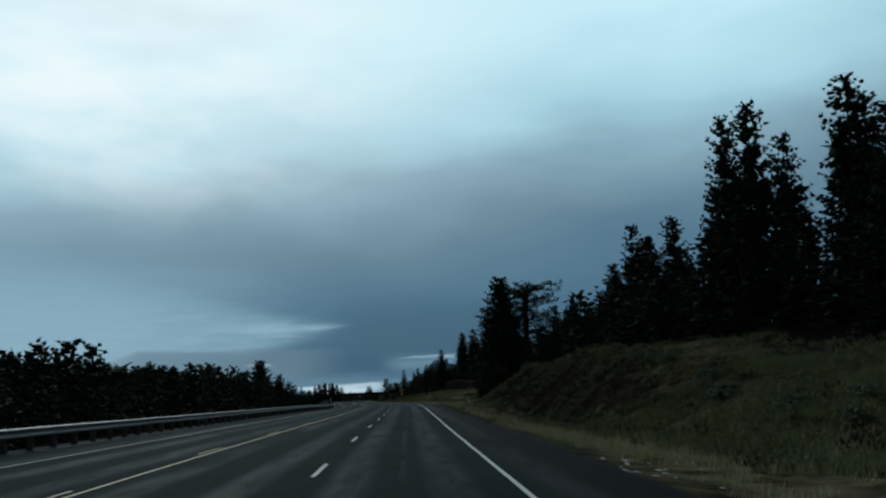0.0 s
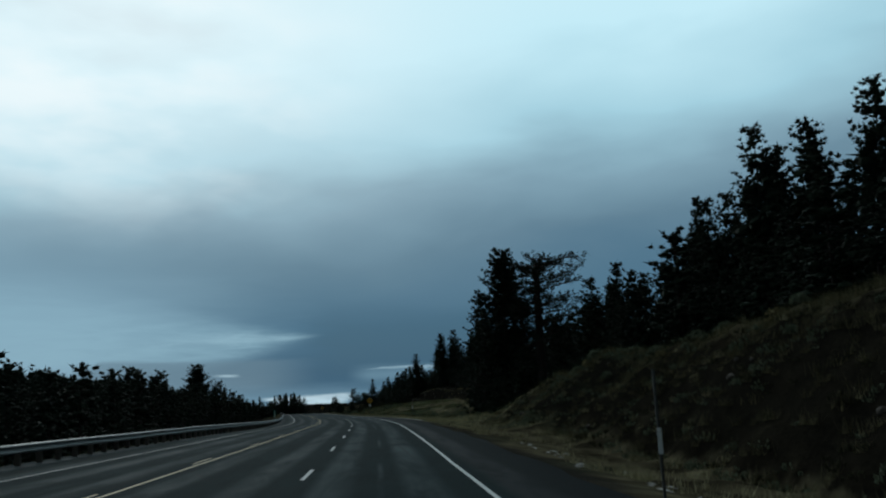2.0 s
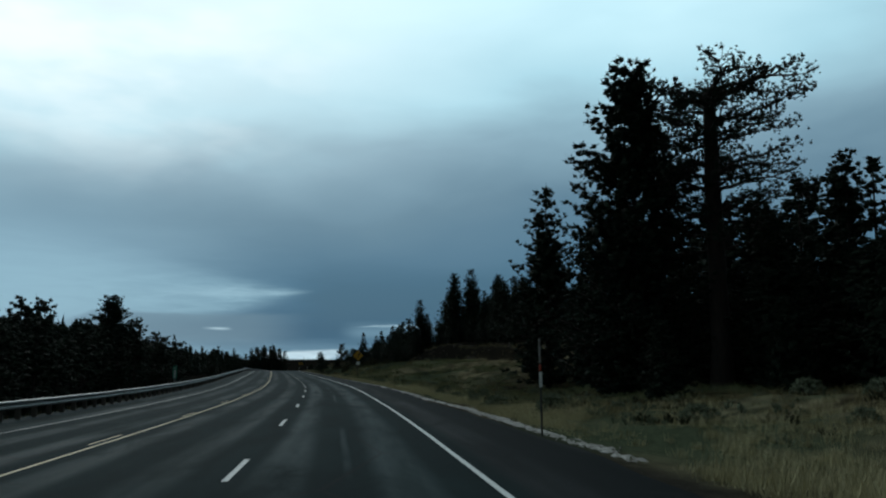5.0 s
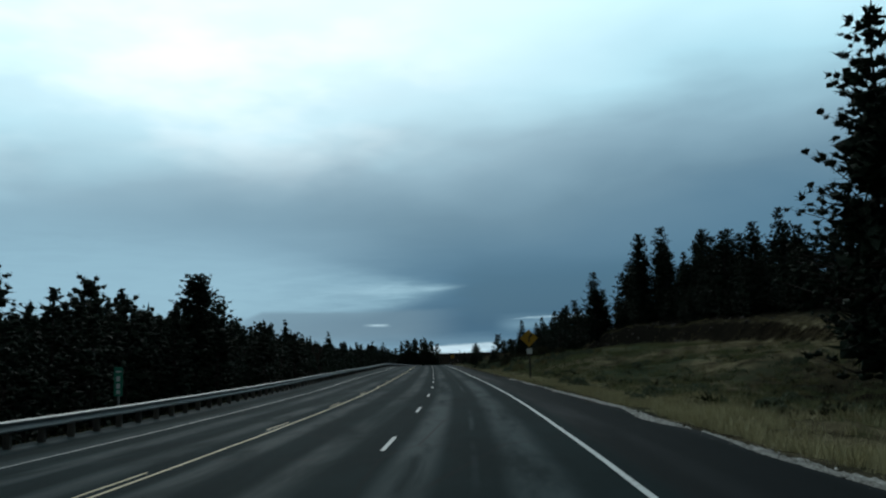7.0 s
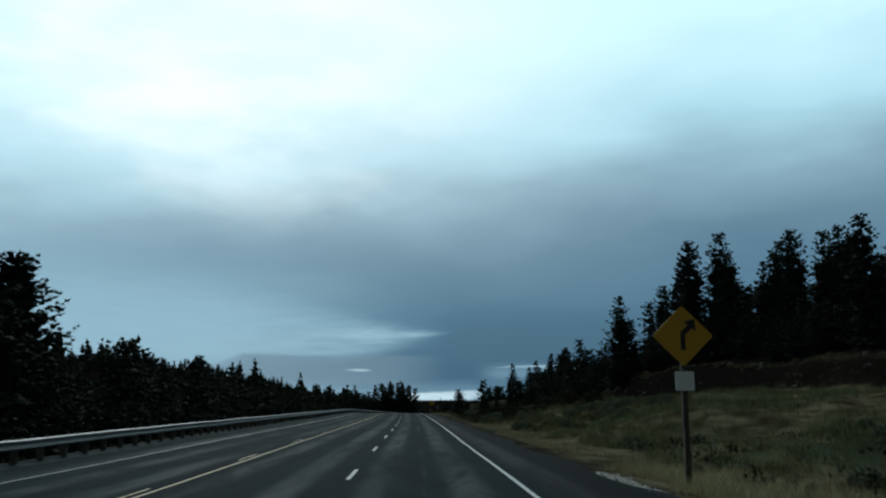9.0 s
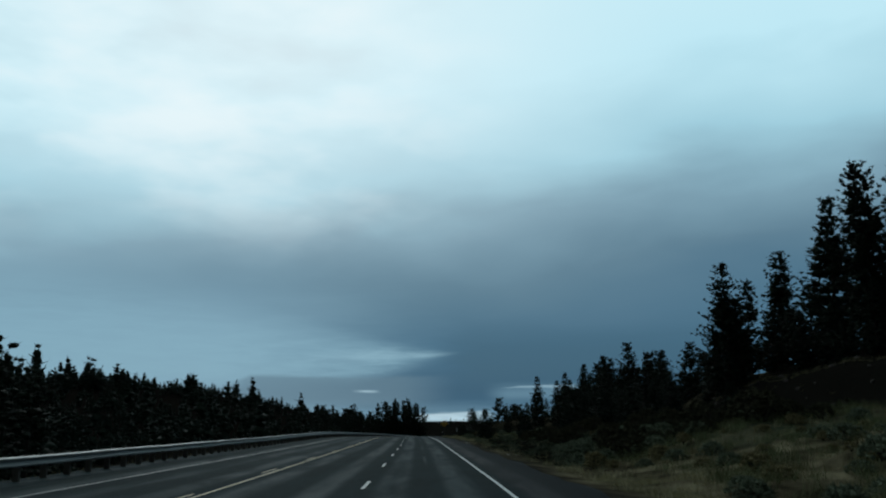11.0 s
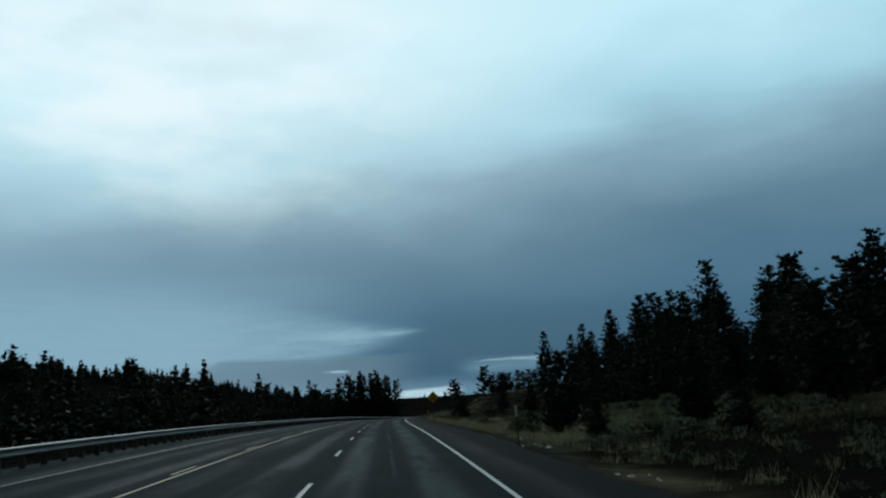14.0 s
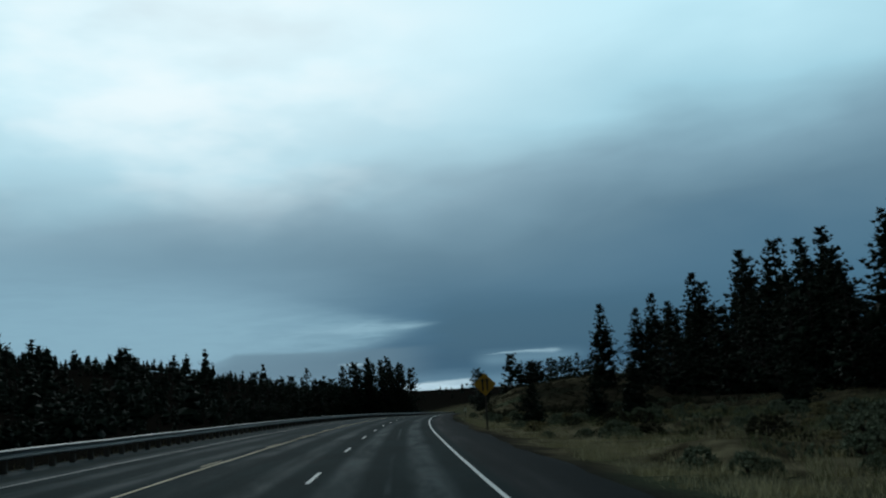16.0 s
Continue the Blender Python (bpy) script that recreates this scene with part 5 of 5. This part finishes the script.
def slope_spot(rng):
    while True:
        y = rng.uniform(10, 440)
        x = float(road_x(y)) + rng.uniform(9, 38)
        if patchy(rng, x, y, (0, 120, 130, 240, 285, 300, 345, 360, 440), (0.1, 0.15, 1, 1, 0.6, 0.05, 0.06, 0.5, 0.5), 23):
            return x, y, rng.uniform(0.7, 1.5)


def tussock_spot(rng):
    while True:
        y = rng.choice((rng.uniform(4, 60), rng.uniform(4, 46), rng.uniform(225, 292), rng.uniform(150, 240), rng.uniform(352, 430)))
        x = float(road_x(y)) + rng.uniform(8, 24 if y < 140 else 31)
        if patchy(rng, x, y, (0, 40, 60, 145, 160, 285, 295, 345, 360), (0.55, 0.55, 0.1, 0.1, 1, 1, 0.2, 0.2, 0.35), 25):
            return x, y, rng.uniform(0.7, 1.6)


def crest_spot(rng):
    if rng.random() < 0.10:
        # the edge of the high terrace
        y = rng.uniform(250, 345)
        return float(road_x(y)) + 35.3 + abs(rng.gauss(0, 0.8)), y, rng.uniform(0.6, 1.3)
    if rng.random() < 0.12:
        y = rng.uniform(286, 345)
        return float(road_x(y)) + 14.2 + rng.gauss(0, 0.8), y, rng.uniform(0.6, 1.4)
    y = rng.uniform(36, 112)
    lat = 15.5 + 2.0 * float(rough(y, 1.0, 6.0, 27)) + (rng.gauss(0, 1.1) if rng.random() < 0.72 else -rng.uniform(1, 6.5))
    return float(road_x(y)) + lat, y, rng.uniform(0.6, 1.4)


def rail_spot(rng):
    y = rng.uniform(-4, 460)
    lat = -12.7 - abs(rng.gauss(0, 0.9))
    return float(road_x(y)) + lat, y, rng.uniform(0.5, 1.1)


grass("verge_grass", "dry yellow grass along the highway verge", 8000, verge_spot, 0.30, 51, 36, M_VERGE)
grass("slope_grass", "dry grass over the roadside slopes", 6500, slope_spot, 0.32, 52, 28)
grass("tussock_grass", "green and straw tussocks on the banks", 8500, tussock_spot, 0.40, 54, 34, M_TUSSOCK)
grass("crest_grass", "pale dry grass along the bank's crest", 2200, crest_spot, 0.40, 55, 44, M_CREST)
grass("rail_grass", "thin dry grass under the guardrail", 3500, rail_spot, 0.30, 53, 7)


def brush(name, label, count, spread, material, seed):
    """Low scrub too thick to count."""
    rng = random.Random(seed)
    cv, cf = [], []
    for _ in range(count):
        x, y, s = spread(rng)
        z = ground_at(x, y)
        for c in range(16):
            a, r = rng.uniform(0, 6.283), 0.42 * s * rng.random() ** 0.6
            q = Vector((x + math.cos(a) * r, y + math.sin(a) * r, z + s * (0.08 + 0.36 * rng.random() * (1 - r / (0.6 * s)))))
            pompom(cv, cf, rng, q, Vector((math.cos(a) * 0.4, math.sin(a) * 0.4, 0.9)).normalized(), 0.15 * s * rng.uniform(0.7, 1.2), 4, 0.010 * s)
    tagged(mesh_object(name, cv, cf, material), label, "scrub", kind="stuff")


def scrub_spot(rng):
    y = rng.choice((rng.uniform(4, 44), rng.uniform(116, 240), rng.uniform(116, 240), rng.uniform(345, 450)))
    lat = 8.5 + 26 * rng.random() ** 1.2
    return float(road_x(y)) + lat, y, rng.uniform(0.5, 1.3)


def bend_spot(rng):
    y = rng.uniform(440, 640)
    return float(road_x(y)) + rng.uniform(8, 34), y, rng.uniform(0.8, 2.0)


def bank_spot(rng):
    y = 2 + 48 * rng.random()
    return float(road_x(y)) + rng.uniform(9.5, 24), y, rng.uniform(0.5, 1.2)


def face_spot(rng):
    y = rng.choice((rng.uniform(46, 116), rng.uniform(285, 345)))
    return float(road_x(y)) + rng.uniform(9 if y < 200 else 6, 16), y, rng.uniform(0.4, 1.1)


brush("sage_scrub", "low grey-green scrub over the dry slopes", 1000, scrub_spot, M_SAGE, 61)
brush("dark_scrub", "low dark scrub over the dry slopes", 700, scrub_spot, M_BRUSH, 62)
brush("bend_scrub", "dark scrub on the slope inside the bend", 900, bend_spot, M_BRUSH, 64)
brush("bank_brush", "dark stubble and roots over the cut bank", 700, face_spot, M_BRUSH, 65)
brush("bank_sage", "grey-green scrub and roots hanging over the cut bank", 650, face_spot, M_SAGE, 66)
brush("bank_scrub", "grass tussocks over the cut bank", 350, bank_spot, M_GRASS, 63)


def lump(seed, flat):
    rng = random.Random(seed)
    bm = bmesh.new()
    bmesh.ops.create_icosphere(bm, subdivisions=2, radius=0.5)
    for v in bm.verts:
        n = noise.noise(v.co * 2.2 + Vector((seed * 3.1, 0, 0))) * 0.45 + noise.noise(v.co * 5.0 + Vector((0, seed * 1.7, 0))) * 0.18
        v.co *= 1 + n
        v.co.z *= flat
    return bm


def scatter(name, label, category, group, seeds, flat, material, spots):
    """Loose things of one kind: a few shapes, each set down many times."""
    protos = []
    for i, (x, y, sx, sy) in enumerate(spots):
        z = ground_at(x, y)
        m = pose(x, y, z + 0.02, 0, 0, (x * 77 + y * 13) % 360 if flat > 0.3 else 0) @ Matrix.Diagonal((sx, sy, min(sx, sy), 1))
        if i < len(seeds):
            ob = part(name, lump(seeds[i], flat), material)
            tagged(ob, label, category, group)
            protos.append(ob)
        else:
            ob = copy_thing(protos[i % len(protos)], Matrix.Identity(4))
        ob.matrix_basis = m


def snow_crust():
    """Old snow left in a broken crust along the shoulder's edge."""
    rng = random.Random(14)
    verts, faces = [], []

    def flake(x, y, r, long):
        n, k = len(verts), 9
        turn = rng.gauss(0, 0.25)
        verts.append((x, y, 0.03 + 0.10 * r))
        for i in range(k):
            a = 6.283 * i / k
            rr = r * rng.uniform(0.45, 1.2)
            dx, dy = math.cos(a) * rr, math.sin(a) * rr * long
            verts.append((x + dx * math.cos(turn) - dy * math.sin(turn), y + dx * math.sin(turn) + dy * math.cos(turn), rng.uniform(-0.02, 0.015)))
        for i in range(k):
            faces.append((n, n + 1 + i, n + 1 + (i + 1) % k))
    for i in range(5200):
        y = rng.uniform(124, 222)
        if float(rough(y, 0.0, 2.6, 5)) < rng.uniform(-0.9, 0.5):
            continue
        drift = 0.25 * float(rough(y, 2.0, 7.0, 3)) + (0.35 if y < 150 else 0.0)
        flake(float(road_x(y)) + 4.42 + drift + rng.gauss(0, 0.13), y, rng.uniform(0.02, 0.085), rng.uniform(1.0, 4.0))
    for y0, lat in ((59.4, 5.7), (64.0, 5.5), (71.8, 6.0), (70.2, 5.8), (75.5, 6.0), (12.7, 4.7), (13.4, 5.4), (16.0, 5.0), (299.0, 5.3), (332.0, 4.9), (343.5, 4.8), (351.0, 5.6), (369.0, 5.0)):
        for j in range(5):
            y = y0 + rng.gauss(0, 0.8)
            flake(float(road_x(y)) + lat + rng.gauss(0, 0.3), y, rng.uniform(0.04, 0.14), rng.uniform(0.8, 2.4))
    verts = np.array(verts)
    verts[:, 2] += land(verts[:, 0], verts[:, 1])
    tagged(mesh_object("snow_crust", verts.tolist(), faces, M_SNOW, smooth=True), "broken crust of old grey snow along the shoulder", "snow", kind="stuff")


snow_crust()
rng = random.Random(15)
spots = []
for i in range(40):
    y = rng.uniform(15, 115)
    s = rng.uniform(0.10, 0.34)
    spots.append((float(road_x(y)) + rng.uniform(8.5, 15.0), y, s, s * rng.uniform(0.8, 1.3)))
for i in range(70):
    y = rng.uniform(250, 360)
    s = rng.uniform(0.15, 0.6)
    spots.append((float(road_x(y)) + rng.uniform(33, 38), y, s, s * rng.uniform(0.8, 1.3)))
scatter("rock", "rough brown stone on the cut bank", "rock", "stones of the cut bank", (5, 6, 7), 0.75, M_STONE, spots)
